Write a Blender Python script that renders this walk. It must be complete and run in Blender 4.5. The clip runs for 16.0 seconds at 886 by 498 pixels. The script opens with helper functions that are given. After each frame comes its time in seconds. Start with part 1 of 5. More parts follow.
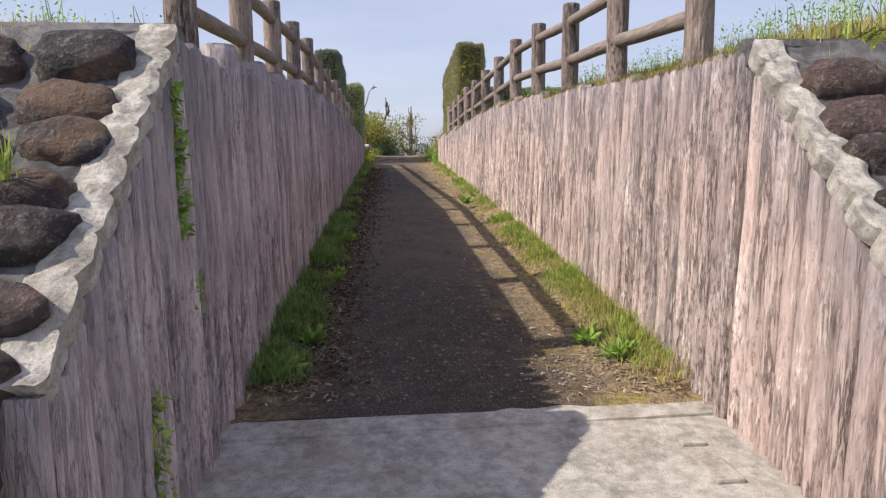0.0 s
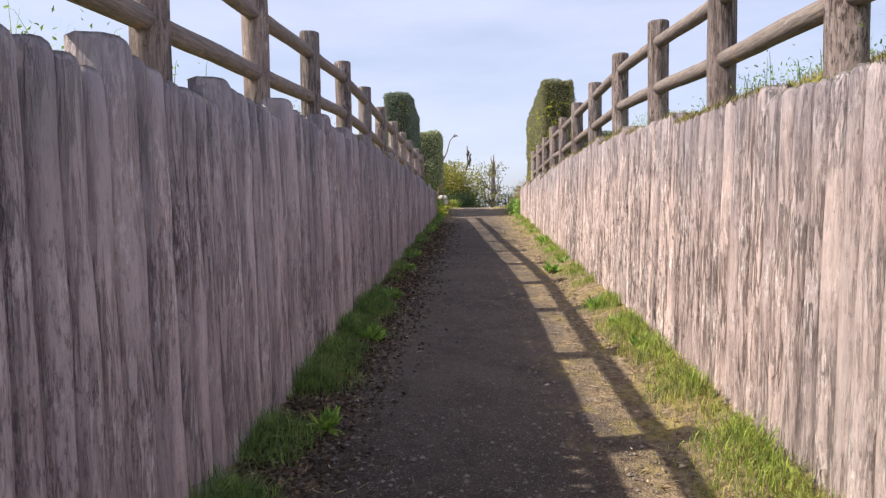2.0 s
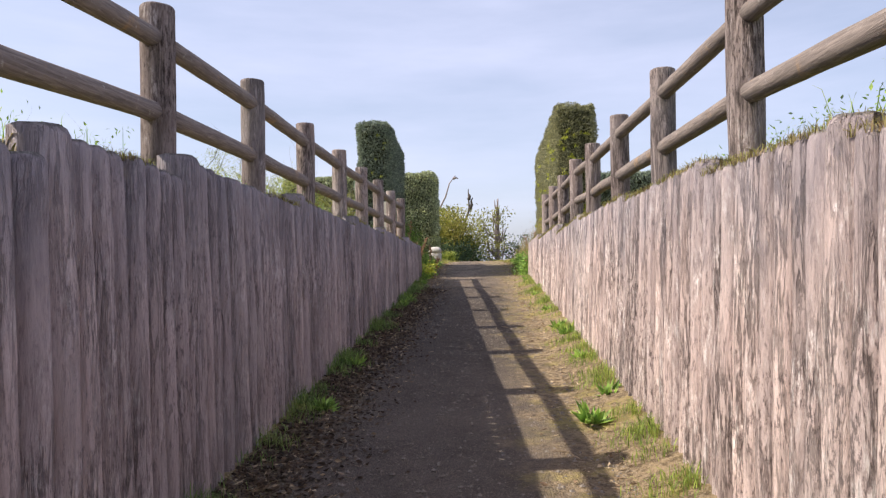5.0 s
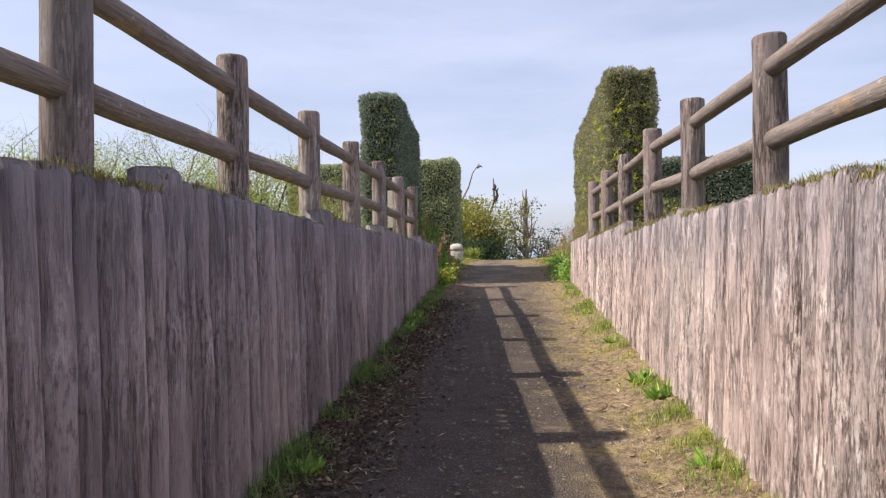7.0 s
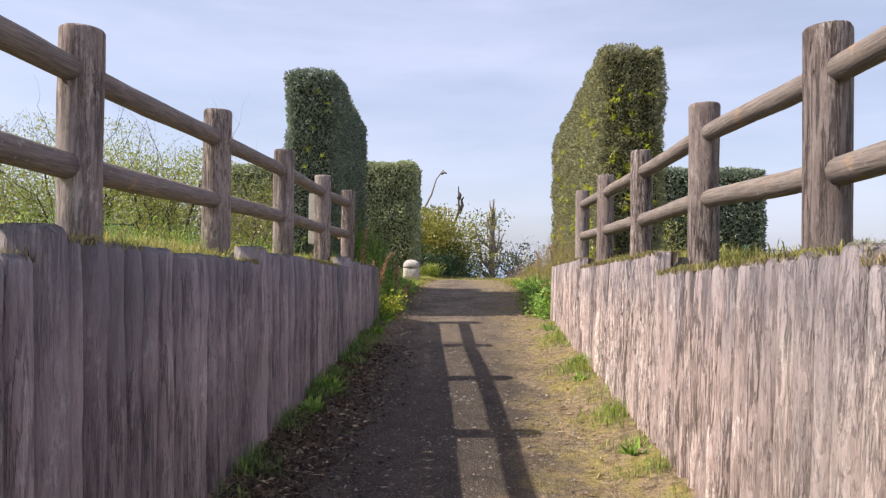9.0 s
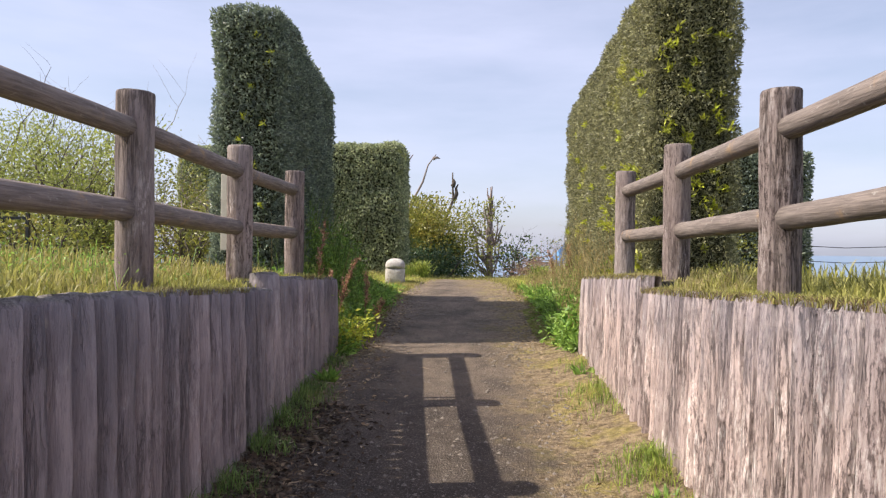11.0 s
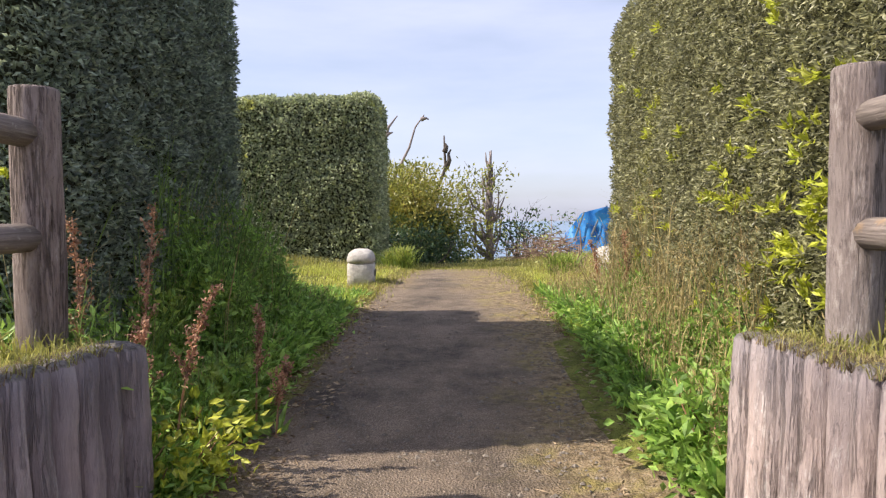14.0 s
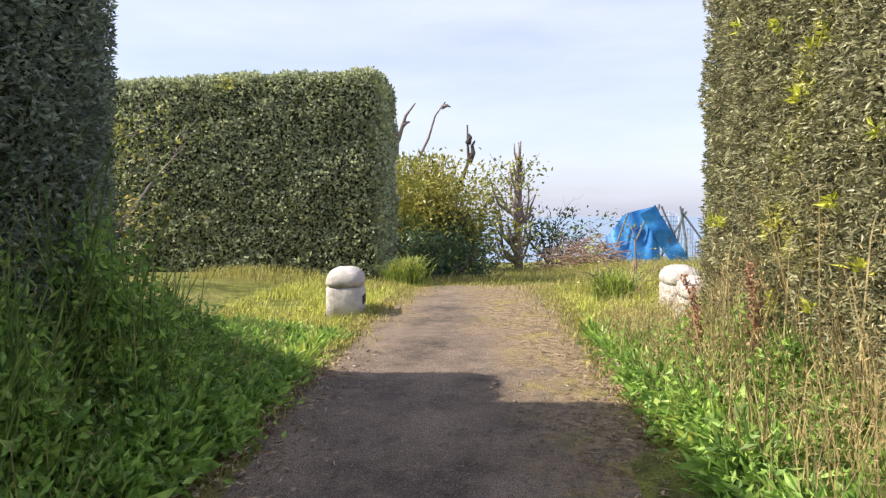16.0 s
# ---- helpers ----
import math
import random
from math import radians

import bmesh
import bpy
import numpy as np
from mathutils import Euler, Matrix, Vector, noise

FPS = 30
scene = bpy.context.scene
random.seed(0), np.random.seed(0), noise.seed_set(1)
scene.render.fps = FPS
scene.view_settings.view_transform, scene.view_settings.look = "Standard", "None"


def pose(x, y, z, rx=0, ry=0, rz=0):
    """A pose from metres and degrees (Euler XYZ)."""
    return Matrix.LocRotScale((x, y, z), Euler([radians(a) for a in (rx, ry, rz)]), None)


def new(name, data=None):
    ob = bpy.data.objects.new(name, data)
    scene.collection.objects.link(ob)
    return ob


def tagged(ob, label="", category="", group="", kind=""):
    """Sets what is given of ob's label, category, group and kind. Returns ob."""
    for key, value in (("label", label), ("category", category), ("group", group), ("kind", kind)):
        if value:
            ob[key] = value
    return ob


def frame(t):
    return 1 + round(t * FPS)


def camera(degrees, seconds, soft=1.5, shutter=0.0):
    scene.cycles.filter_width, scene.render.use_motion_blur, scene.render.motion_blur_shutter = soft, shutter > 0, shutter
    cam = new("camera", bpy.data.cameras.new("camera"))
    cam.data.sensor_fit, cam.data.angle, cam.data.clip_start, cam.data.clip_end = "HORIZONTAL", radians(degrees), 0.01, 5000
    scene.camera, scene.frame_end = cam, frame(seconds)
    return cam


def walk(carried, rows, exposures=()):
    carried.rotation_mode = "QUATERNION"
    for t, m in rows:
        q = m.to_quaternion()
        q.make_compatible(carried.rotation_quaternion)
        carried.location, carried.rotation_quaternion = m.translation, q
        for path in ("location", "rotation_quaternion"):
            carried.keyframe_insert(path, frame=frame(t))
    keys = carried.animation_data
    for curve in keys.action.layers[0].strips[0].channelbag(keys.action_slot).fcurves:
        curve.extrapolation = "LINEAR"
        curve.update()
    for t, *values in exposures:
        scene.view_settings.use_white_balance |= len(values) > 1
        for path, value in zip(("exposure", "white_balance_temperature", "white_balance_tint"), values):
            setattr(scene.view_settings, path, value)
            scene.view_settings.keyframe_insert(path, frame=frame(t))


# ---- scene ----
cam = camera(68.2, 16.0, soft=1.25)
METRES, EYE, TILT, LEAN, TURN = 21.0, 1.5, 0.0, 0.0, -5.0
ROWS = [
    (0.0, 0.0, 0.0, 0.0, -0.08, -7.52, 0.57),
    (0.5, 0.0039, 0.0283, -0.0011, 2.15, -6.67, 0.7),
    (1.0, 0.0085, 0.0614, -0.0005, 4.47, -5.37, 0.81),
    (1.5, 0.0076, 0.095, 0.0016, 6.63, -4.14, 0.89),
    (2.0, 0.0056, 0.1285, 0.0046, 7.48, -3.11, 0.91),
    (2.5, 0.0005, 0.1614, 0.0056, 7.78, -3.05, 1.17),
    (3.0, 0.0005, 0.196, 0.0098, 7.47, -3.02, 1.41),
    (3.5, -0.0006, 0.2292, 0.0117, 7.42, -2.74, 1.28),
    (4.0, 0.0029, 0.2616, 0.0155, 7.31, -1.77, 1.01),
    (4.5, 0.0027, 0.2936, 0.0181, 7.67, -0.45, 0.86),
    (5.0, 0.0029, 0.3254, 0.0214, 8.16, 0.73, 0.9),
    (7.5, -0.0173, 0.4859, 0.0331, 10.34, -0.07, 0.68),
    (8.0, -0.0173, 0.5179, 0.0359, 9.05, 0.21, 0.25),
    (8.5, -0.0209, 0.5494, 0.0376, 8.11, 0.5, -0.3),
    (9.0, -0.0221, 0.5807, 0.0404, 7.19, 0.77, -0.72),
    (9.5, -0.0262, 0.6104, 0.0427, 6.96, 0.66, -0.99),
    (10.0, -0.0278, 0.6406, 0.045, 6.79, 0.48, -1.0),
    (12.5, -0.0401, 0.793, 0.0541, 6.46, -1.88, 0.07),
    (13.0, -0.0405, 0.8219, 0.0555, 6.19, -2.47, 0.33),
    (13.5, -0.0441, 0.8502, 0.0581, 6.22, -2.75, 0.39),
    (14.0, -0.0451, 0.8786, 0.0583, 6.49, -2.76, 0.41),
    (14.5, -0.0473, 0.906, 0.0609, 7.23, -2.87, 0.47),
    (15.0, -0.05, 0.9342, 0.0613, 7.78, -2.91, 0.46),
    (15.5, -0.0506, 0.9636, 0.0628, 8.5, -3.03, 0.33),
    (16.0, -0.05, 0.9926, 0.0647, 8.96, -3.17, 0.16),
]
walk(cam, [(t, pose(0, 0, EYE, TILT, LEAN, TURN) @ pose(METRES * x, METRES * y, METRES * z, 90 + pitch, roll, yaw)) for t, x, y, z, yaw, pitch, roll in ROWS],
     [(0.0, 0.2), (1.2, 0.36), (3.0, 0.47), (5.0, 0.40), (8.5, 0.36), (12.5, 0.42), (14.5, 0.53), (16.0, 0.64)])

# ---- light ----
SUN_DIR = Vector((1.0, 0.13, -1.02)).normalized()
sun = new("sun", bpy.data.lights.new("sun", "SUN"))
sun.data.energy, sun.data.angle, sun.data.color = 5.0, radians(0.55), (1.0, 0.90, 0.76)
sun.rotation_mode = "QUATERNION"
sun.rotation_quaternion = SUN_DIR.to_track_quat("-Z", "Y")

world = bpy.data.worlds.new("sky")
scene.world = world
world.use_nodes = True
wn, wl = world.node_tree.nodes, world.node_tree.links
sky = wn.new("ShaderNodeTexSky")
sky.sky_type, sky.sun_disc = "NISHITA", False
sky.sun_elevation = math.asin(-SUN_DIR.z)
sky.sun_rotation = math.atan2(-SUN_DIR.x, -SUN_DIR.y)
sky.air_density, sky.dust_density, sky.ozone_density = 1.0, 1.6, 1.6
coord, stretch, cloud, ramp, blend = (wn.new("ShaderNode" + k) for k in ("TexCoord", "Mapping", "TexNoise", "ValToRGB", "MixRGB"))
stretch.inputs["Scale"].default_value = (1.2, 1.2, 6.0)
cloud.inputs["Scale"].default_value, cloud.inputs["Detail"].default_value, cloud.inputs["Roughness"].default_value = 1.6, 6.0, 0.55
ramp.color_ramp.elements[0].position, ramp.color_ramp.elements[0].color = 0.3, (0.35, 0.35, 0.35, 1)
ramp.color_ramp.elements[1].position, ramp.color_ramp.elements[1].color = 0.75, (0.7, 0.7, 0.7, 1)
blend.inputs["Color2"].default_value = (6.7, 6.85, 8.9, 1)
background = wn["Background"]
background.inputs["Strength"].default_value = 0.11
wl.new(coord.outputs["Generated"], stretch.inputs["Vector"])
wl.new(stretch.outputs["Vector"], cloud.inputs["Vector"])
wl.new(cloud.outputs["Fac"], ramp.inputs["Fac"])
wl.new(ramp.outputs["Color"], blend.inputs["Fac"])
wl.new(sky.outputs["Color"], blend.inputs["Color1"])
wl.new(blend.outputs["Color"], background.inputs["Color"])


# ---- materials ----
class Mat:
    """A small builder of node materials."""

    def __init__(self, name, rough=0.8, spec=0.3):
        self.own = False
        self.mat = bpy.data.materials.new(name)
        self.mat.use_nodes = True
        self.n, self.l = self.mat.node_tree.nodes, self.mat.node_tree.links
        self.bsdf = self.n["Principled BSDF"]
        self.bsdf.inputs["Roughness"].default_value = rough
        self.bsdf.inputs["Specular IOR Level"].default_value = spec

    def put(self, socket, value):
        if hasattr(value, "is_output"):
            self.l.new(value, socket)
        else:
            socket.default_value = value

    def where(self, scale=(1, 1, 1)):
        g, m = self.n.new("ShaderNodeNewGeometry"), self.n.new("ShaderNodeMapping")
        m.inputs["Scale"].default_value = scale
        self.l.new(g.outputs["Position"], m.inputs["Vector"])
        if self.own:
            k = self.n.new("ShaderNodeVectorMath")
            k.operation = "ADD"
            self.l.new(m.outputs["Vector"], k.inputs[0])
            self.l.new(self.calc("MULTIPLY", self.each(), 83.0), k.inputs[1])
            return k.outputs["Vector"]
        return m.outputs["Vector"]

    def noise(self, scale, detail=4.0, rough=0.6, stretch=(1, 1, 1), warp=0.0):
        k = self.n.new("ShaderNodeTexNoise")
        k.inputs["Scale"].default_value, k.inputs["Detail"].default_value = scale, detail
        k.inputs["Roughness"].default_value, k.inputs["Distortion"].default_value = rough, warp
        self.l.new(self.where(stretch), k.inputs["Vector"])
        return k.outputs["Fac"]

    def cells(self, scale, stretch=(1, 1, 1)):
        k = self.n.new("ShaderNodeTexVoronoi")
        k.inputs["Scale"].default_value = scale
        self.l.new(self.where(stretch), k.inputs["Vector"])
        return k.outputs["Distance"], k.outputs["Color"]

    def step(self, fac, a, b):
        k = self.n.new("ShaderNodeMapRange")
        k.interpolation_type = "SMOOTHSTEP"
        k.inputs["From Min"].default_value, k.inputs["From Max"].default_value = a, b
        self.put(k.inputs["Value"], fac)
        return k.outputs["Result"]

    def calc(self, op, a, b=0.0):
        k = self.n.new("ShaderNodeMath")
        k.operation = op
        self.put(k.inputs[0], a)
        self.put(k.inputs[1], b)
        return k.outputs[0]

    def mix(self, fac, a, b, kind="MIX"):
        k = self.n.new("ShaderNodeMixRGB")
        k.blend_type = kind
        self.put(k.inputs["Fac"], fac)
        for s, v in (("Color1", a), ("Color2", b)):
            self.put(k.inputs[s], (*v, 1) if isinstance(v, tuple) else v)
        return k.outputs["Color"]

    def axis(self, k):
        s = self.n.new("ShaderNodeSeparateXYZ")
        self.l.new(self.where(), s.inputs[0])
        return s.outputs[k]

    def island(self):
        return self.n.new("ShaderNodeNewGeometry").outputs["Random Per Island"]

    def each(self):
        return self.n.new("ShaderNodeObjectInfo").outputs["Random"]

    def bump(self, height, strength=0.5, distance=0.01):
        k = self.n.new("ShaderNodeBump")
        k.inputs["Strength"].default_value, k.inputs["Distance"].default_value = strength, distance
        self.put(k.inputs["Height"], height)
        self.l.new(k.outputs["Normal"], self.bsdf.inputs["Normal"])

    def done(self, colour, rough=None):
        self.put(self.bsdf.inputs["Base Color"], (*colour, 1) if isinstance(colour, tuple) else colour)
        if rough is not None:
            self.put(self.bsdf.inputs["Roughness"], rough)
        return self.mat


def log_concrete(name, base, dark, pale, stain=0.5, head=0.0, uphill_shade=0.0, mottle=1.0):
    """Wood-grained cast concrete, weathered, with cracks and streaks along its height."""
    m = Mat(name, 0.9, 0.15)
    m.own = True
    grain = m.noise(1.0, 8, 0.72, (90, 90, 8), 0.2)
    bark = m.noise(1.0, 7, 0.72, (40, 40, 6.0), 0.3)
    crack = m.step(m.calc("ABSOLUTE", m.calc("SUBTRACT", m.noise(1.0, 5, 0.66, (30, 30, 2.2), 0.4), 0.5)), 0.05, 0.01)
    crack = m.calc("MULTIPLY", crack, m.step(m.noise(1.0, 3, 0.55, (4, 4, 1.3)), 0.38, 0.62))
    fleck = m.noise(1.0, 6, 0.75, (62, 62, 15))
    blot = m.noise(1.0, 5, 0.65, (8, 8, 3.0))
    streak = m.noise(1.0, 5, 0.62, (9, 9, 0.7))
    m.own = False
    wide = m.noise(0.6, 3, 0.5)
    c = m.mix(m.step(bark, 0.28, 0.62), m.mix(mottle, base, dark), base)
    c = m.mix(m.calc("MULTIPLY", m.step(streak, 0.50, 0.68), stain), c, tuple(v * 0.55 for v in dark))
    zone = m.step(m.noise(0.9, 4, 0.6), 0.46, 0.62)
    c = m.mix(m.calc("MULTIPLY", m.calc("MULTIPLY", m.calc("ADD", m.step(blot, 0.48, 0.66), m.calc("MULTIPLY", zone, 0.2)), m.step(fleck, 0.49, 0.58)), mottle), c, pale)
    c = m.mix(m.calc("MULTIPLY", zone, m.calc("MULTIPLY", m.step(fleck, 0.48, 0.41), 0.85 * mottle)), c, tuple(v * 0.35 for v in dark))
    c = m.mix(m.calc("MULTIPLY", m.step(fleck, 0.44, 0.35), 0.65 * mottle), c, tuple(v * 0.4 for v in dark))
    c = m.mix(m.calc("MULTIPLY", m.step(grain, 0.44, 0.34), 0.35), c, tuple(v * 0.5 for v in dark))
    c = m.mix(m.calc("MULTIPLY", crack, 0.7 * mottle), c, tuple(v * 0.2 for v in dark))
    c = m.mix(m.calc("MULTIPLY", m.step(wide, 0.48, 0.7), 0.35), c, (0.48, 0.45, 0.45))
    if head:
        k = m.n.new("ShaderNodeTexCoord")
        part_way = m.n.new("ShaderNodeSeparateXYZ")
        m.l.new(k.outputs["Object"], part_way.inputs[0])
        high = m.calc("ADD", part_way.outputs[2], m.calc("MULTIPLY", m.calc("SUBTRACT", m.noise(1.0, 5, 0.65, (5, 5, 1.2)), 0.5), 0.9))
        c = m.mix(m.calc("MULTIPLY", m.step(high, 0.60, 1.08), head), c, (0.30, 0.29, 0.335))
    # shade put into the colour: patchy dimming that sets in from y 8 to 13
    if uphill_shade:
        dimmed = m.calc("MULTIPLY", m.step(m.axis(1), 8.0, 13.0), m.step(m.noise(1.4, 5, 0.65), 0.2, 0.62))
        c = m.mix(m.calc("MULTIPLY", dimmed, uphill_shade), c, (0.17, 0.155, 0.165))
    c = m.mix(0.8, c, m.mix(m.each(), (0.74, 0.73, 0.75), (1.22, 1.18, 1.16)), "MULTIPLY")
    up = m.n.new("ShaderNodeSeparateXYZ")
    m.l.new(m.n.new("ShaderNodeNewGeometry").outputs["Normal"], up.inputs[0])
    c = m.mix(m.calc("MULTIPLY", m.step(up.outputs[2], 0.35, 0.75), 0.8 if head else 0.3), c, m.mix(m.step(fleck, 0.4, 0.6), (0.13, 0.12, 0.11), (0.30, 0.275, 0.25)))
    h = m.calc("ADD", m.calc("ADD", grain, m.calc("MULTIPLY", bark, 1.6)), m.calc("SUBTRACT", m.calc("MULTIPLY", fleck, 0.8), m.calc("MULTIPLY", crack, 1.5)))
    m.bump(h, 0.8, 0.014)
    return m.done(c)


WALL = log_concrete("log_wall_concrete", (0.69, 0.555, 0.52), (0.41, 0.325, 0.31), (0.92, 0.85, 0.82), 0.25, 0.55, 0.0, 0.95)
# Copy for the unlit left wall: dimmer, bluer base, shade painted in uphill.
WALL_SHADED = log_concrete("shaded_stained_log_concrete", (0.63, 0.53, 0.53), (0.36, 0.30, 0.31), (0.88, 0.83, 0.83), 0.3, 0.6, 0.42, 0.62)
POST = log_concrete("post_concrete", (0.38, 0.31, 0.285), (0.19, 0.145, 0.135), (0.54, 0.47, 0.44))


def rail_concrete():
    m = Mat("rail_concrete", 0.85, 0.25)
    grain = m.noise(1.0, 6, 0.65, (90, 5, 90), 0.4)
    blot = m.noise(5.0, 5, 0.65)
    c = m.mix(m.step(grain, 0.3, 0.7), (0.145, 0.118, 0.108), (0.29, 0.24, 0.215))
    c = m.mix(m.calc("MULTIPLY", m.step(blot, 0.58, 0.72), 0.6), c, (0.42, 0.27, 0.14))
    c = m.mix(m.calc("MULTIPLY", m.step(m.noise(30, 4), 0.6, 0.75), 0.5), c, (0.5, 0.48, 0.45))
    m.bump(grain, 0.6, 0.012)
    return m.done(c)


RAIL = rail_concrete()


def mortar(name, lo, hi, dirt):
    m = Mat(name, 0.92, 0.2)
    fine, mid, wide = m.noise(90, 6, 0.7), m.noise(14, 5, 0.65), m.noise(2.2, 4, 0.6)
    c = m.mix(m.step(mid, 0.3, 0.7), lo, hi)
    c = m.mix(m.calc("MULTIPLY", m.step(wide, 0.5, 0.7), 0.6), c, dirt)
    c = m.mix(m.calc("MULTIPLY", m.step(m.noise(5.5, 6, 0.72), 0.50, 0.64), 0.5), c, tuple(v * 0.5 for v in lo))
    c = m.mix(m.calc("MULTIPLY", m.step(fine, 0.54, 0.68), 0.7), c, tuple(v * 0.35 for v in lo))
    m.bump(m.calc("ADD", fine, m.calc("MULTIPLY", mid, 2.0)), 0.6, 0.012)
    return m.done(c)


CAP = mortar("cap_mortar", (0.25, 0.23, 0.21), (0.56, 0.53, 0.49), (0.30, 0.265, 0.225))
APRON = mortar("apron_concrete", (0.32, 0.30, 0.275), (0.52, 0.49, 0.45), (0.27, 0.23, 0.18))
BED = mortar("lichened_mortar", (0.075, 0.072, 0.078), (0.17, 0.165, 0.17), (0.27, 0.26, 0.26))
# Mortar kept near black: the shade of deep gaps is in its colour.
JOINT = mortar("recess_shade_mortar", (0.07, 0.066, 0.064), (0.13, 0.125, 0.12), (0.05, 0.047, 0.04))
BOLLARD = mortar("bollard_stone", (0.46, 0.425, 0.395), (0.62, 0.585, 0.55), (0.42, 0.37, 0.33))


def rock():
    m = Mat("boulder_rock", 0.8, 0.35)
    fine, mid, wide = m.noise(60, 6, 0.7), m.noise(11, 6, 0.65), m.noise(2.6, 4, 0.6, warp=0.8)
    a = m.mix(m.each(), (0.045, 0.043, 0.056), (0.17, 0.108, 0.092))
    c = m.mix(m.step(mid, 0.35, 0.7), m.mix(0.5, a, (0.03, 0.027, 0.03)), a)
    c = m.mix(m.calc("MULTIPLY", m.step(m.noise(22, 6, 0.75), 0.52, 0.66), 0.75), c, (0.26, 0.225, 0.22))
    c = m.mix(m.calc("MULTIPLY", m.step(wide, 0.52, 0.66), 0.75), c, (0.20, 0.125, 0.085))
    c = m.mix(m.calc("MULTIPLY", m.step(fine, 0.56, 0.7), 0.6), c, (0.36, 0.33, 0.32))
    m.bump(m.calc("ADD", fine, m.calc("MULTIPLY", mid, 3.0)), 1.0, 0.035)
    return m.done(c)


ROCK = rock()


def asphalt():
    """Worn asphalt whose edges are lost under soil, litter and moss."""
    m = Mat("worn_asphalt", 0.9, 0.25)
    grit, chip = m.noise(150, 4, 0.75), m.cells(75)
    mid, wide = m.noise(7, 6, 0.7), m.noise(1.3, 5, 0.62)
    tar = m.mix(m.step(mid, 0.3, 0.75), (0.052, 0.042, 0.036), (0.105, 0.084, 0.069))
    tar = m.mix(m.calc("MULTIPLY", m.step(wide, 0.5, 0.72), 0.6), tar, (0.135, 0.108, 0.085))
    tar = m.mix(m.calc("MULTIPLY", m.step(grit, 0.56, 0.68), 0.6), tar, (0.30, 0.26, 0.22))
    tar = m.mix(m.calc("MULTIPLY", m.step(grit, 0.45, 0.34), 0.8), tar, (0.03, 0.026, 0.024))
    tar = m.mix(m.calc("MULTIPLY", m.step(m.noise(42, 5, 0.75), 0.57, 0.66), 0.5), tar, (0.22, 0.175, 0.14))
    tar = m.mix(m.calc("MULTIPLY", m.step(m.noise(64, 4, 0.75), 0.47, 0.38), 0.75), tar, (0.035, 0.028, 0.024))
    tar = m.mix(m.calc("MULTIPLY", m.step(m.noise(75, 3, 0.7), 0.58, 0.66), 0.7), tar, (0.38, 0.32, 0.27))
    soil = m.mix(m.step(m.noise(16, 6, 0.72), 0.36, 0.62), (0.12, 0.085, 0.052), (0.36, 0.27, 0.165))
    soil = m.mix(m.calc("MULTIPLY", m.step(mid, 0.5, 0.66), 0.55), soil, (0.15, 0.11, 0.07))
    soil = m.mix(m.calc("MULTIPLY", m.step(m.noise(46, 4, 0.7), 0.52, 0.66), 0.75), soil, (0.42, 0.34, 0.24))
    moss = m.mix(m.step(m.noise(20, 4), 0.4, 0.65), (0.22, 0.19, 0.045), (0.46, 0.38, 0.11))
    soil = m.mix(m.calc("MULTIPLY", m.step(m.noise(3.1, 5, 0.65), 0.48, 0.64), 0.6), soil, moss)
    off = m.calc("ABSOLUTE", m.calc("SUBTRACT", m.axis(0), 0.27))
    far = m.step(m.axis(1), 24.5, 29.0)
    off = m.calc("ADD", off, m.calc("MULTIPLY", m.calc("SUBTRACT", m.noise(2.4, 6, 0.7), 0.5), 1.5))
    off = m.calc("ADD", off, m.calc("MULTIPLY", far, 0.6))
    dust = m.calc("MULTIPLY", m.step(m.axis(1), 17.5, 22.5), m.step(m.noise(1.7, 6, 0.7), 0.25, 0.7))
    tar = m.mix(m.calc("MULTIPLY", dust, 0.75), tar, m.mix(m.step(grit, 0.4, 0.6), (0.19, 0.14, 0.10), (0.55, 0.43, 0.33)))
    worn = m.calc("MULTIPLY", m.calc("MULTIPLY", m.step(m.axis(1), 5.0, 7.5), m.step(m.axis(1), 14.5, 11.0)), m.step(m.noise(2.3, 6, 0.7), 0.22, 0.62))
    tar = m.mix(m.calc("MULTIPLY", worn, 0.6), tar, m.mix(m.step(grit, 0.4, 0.6), (0.11, 0.088, 0.074), (0.27, 0.22, 0.18)))
    c = m.mix(m.step(off, 0.52, 1.15), tar, soil)
    m.bump(m.calc("ADD", m.calc("MULTIPLY", chip[0], 1.2), m.calc("ADD", grit, m.calc("MULTIPLY", mid, 1.4))), 0.8, 0.014)
    return m.done(c)


ASPHALT = asphalt()


def turf():
    m = Mat("turf", 0.95, 0.1)
    fine, mid, wide = m.noise(70, 4, 0.7), m.noise(6, 5, 0.65), m.noise(0.5, 4, 0.6)
    c = m.mix(m.step(mid, 0.35, 0.68), (0.13, 0.145, 0.035), (0.30, 0.31, 0.08))
    c = m.mix(m.calc("MULTIPLY", m.step(wide, 0.45, 0.65), 0.6), c, (0.30, 0.26, 0.11))
    c = m.mix(m.calc("MULTIPLY", m.step(fine, 0.5, 0.36), 0.7), c, (0.05, 0.05, 0.02))
    m.bump(m.calc("ADD", fine, mid), 0.8, 0.03)
    return m.done(c)


TURF = turf()


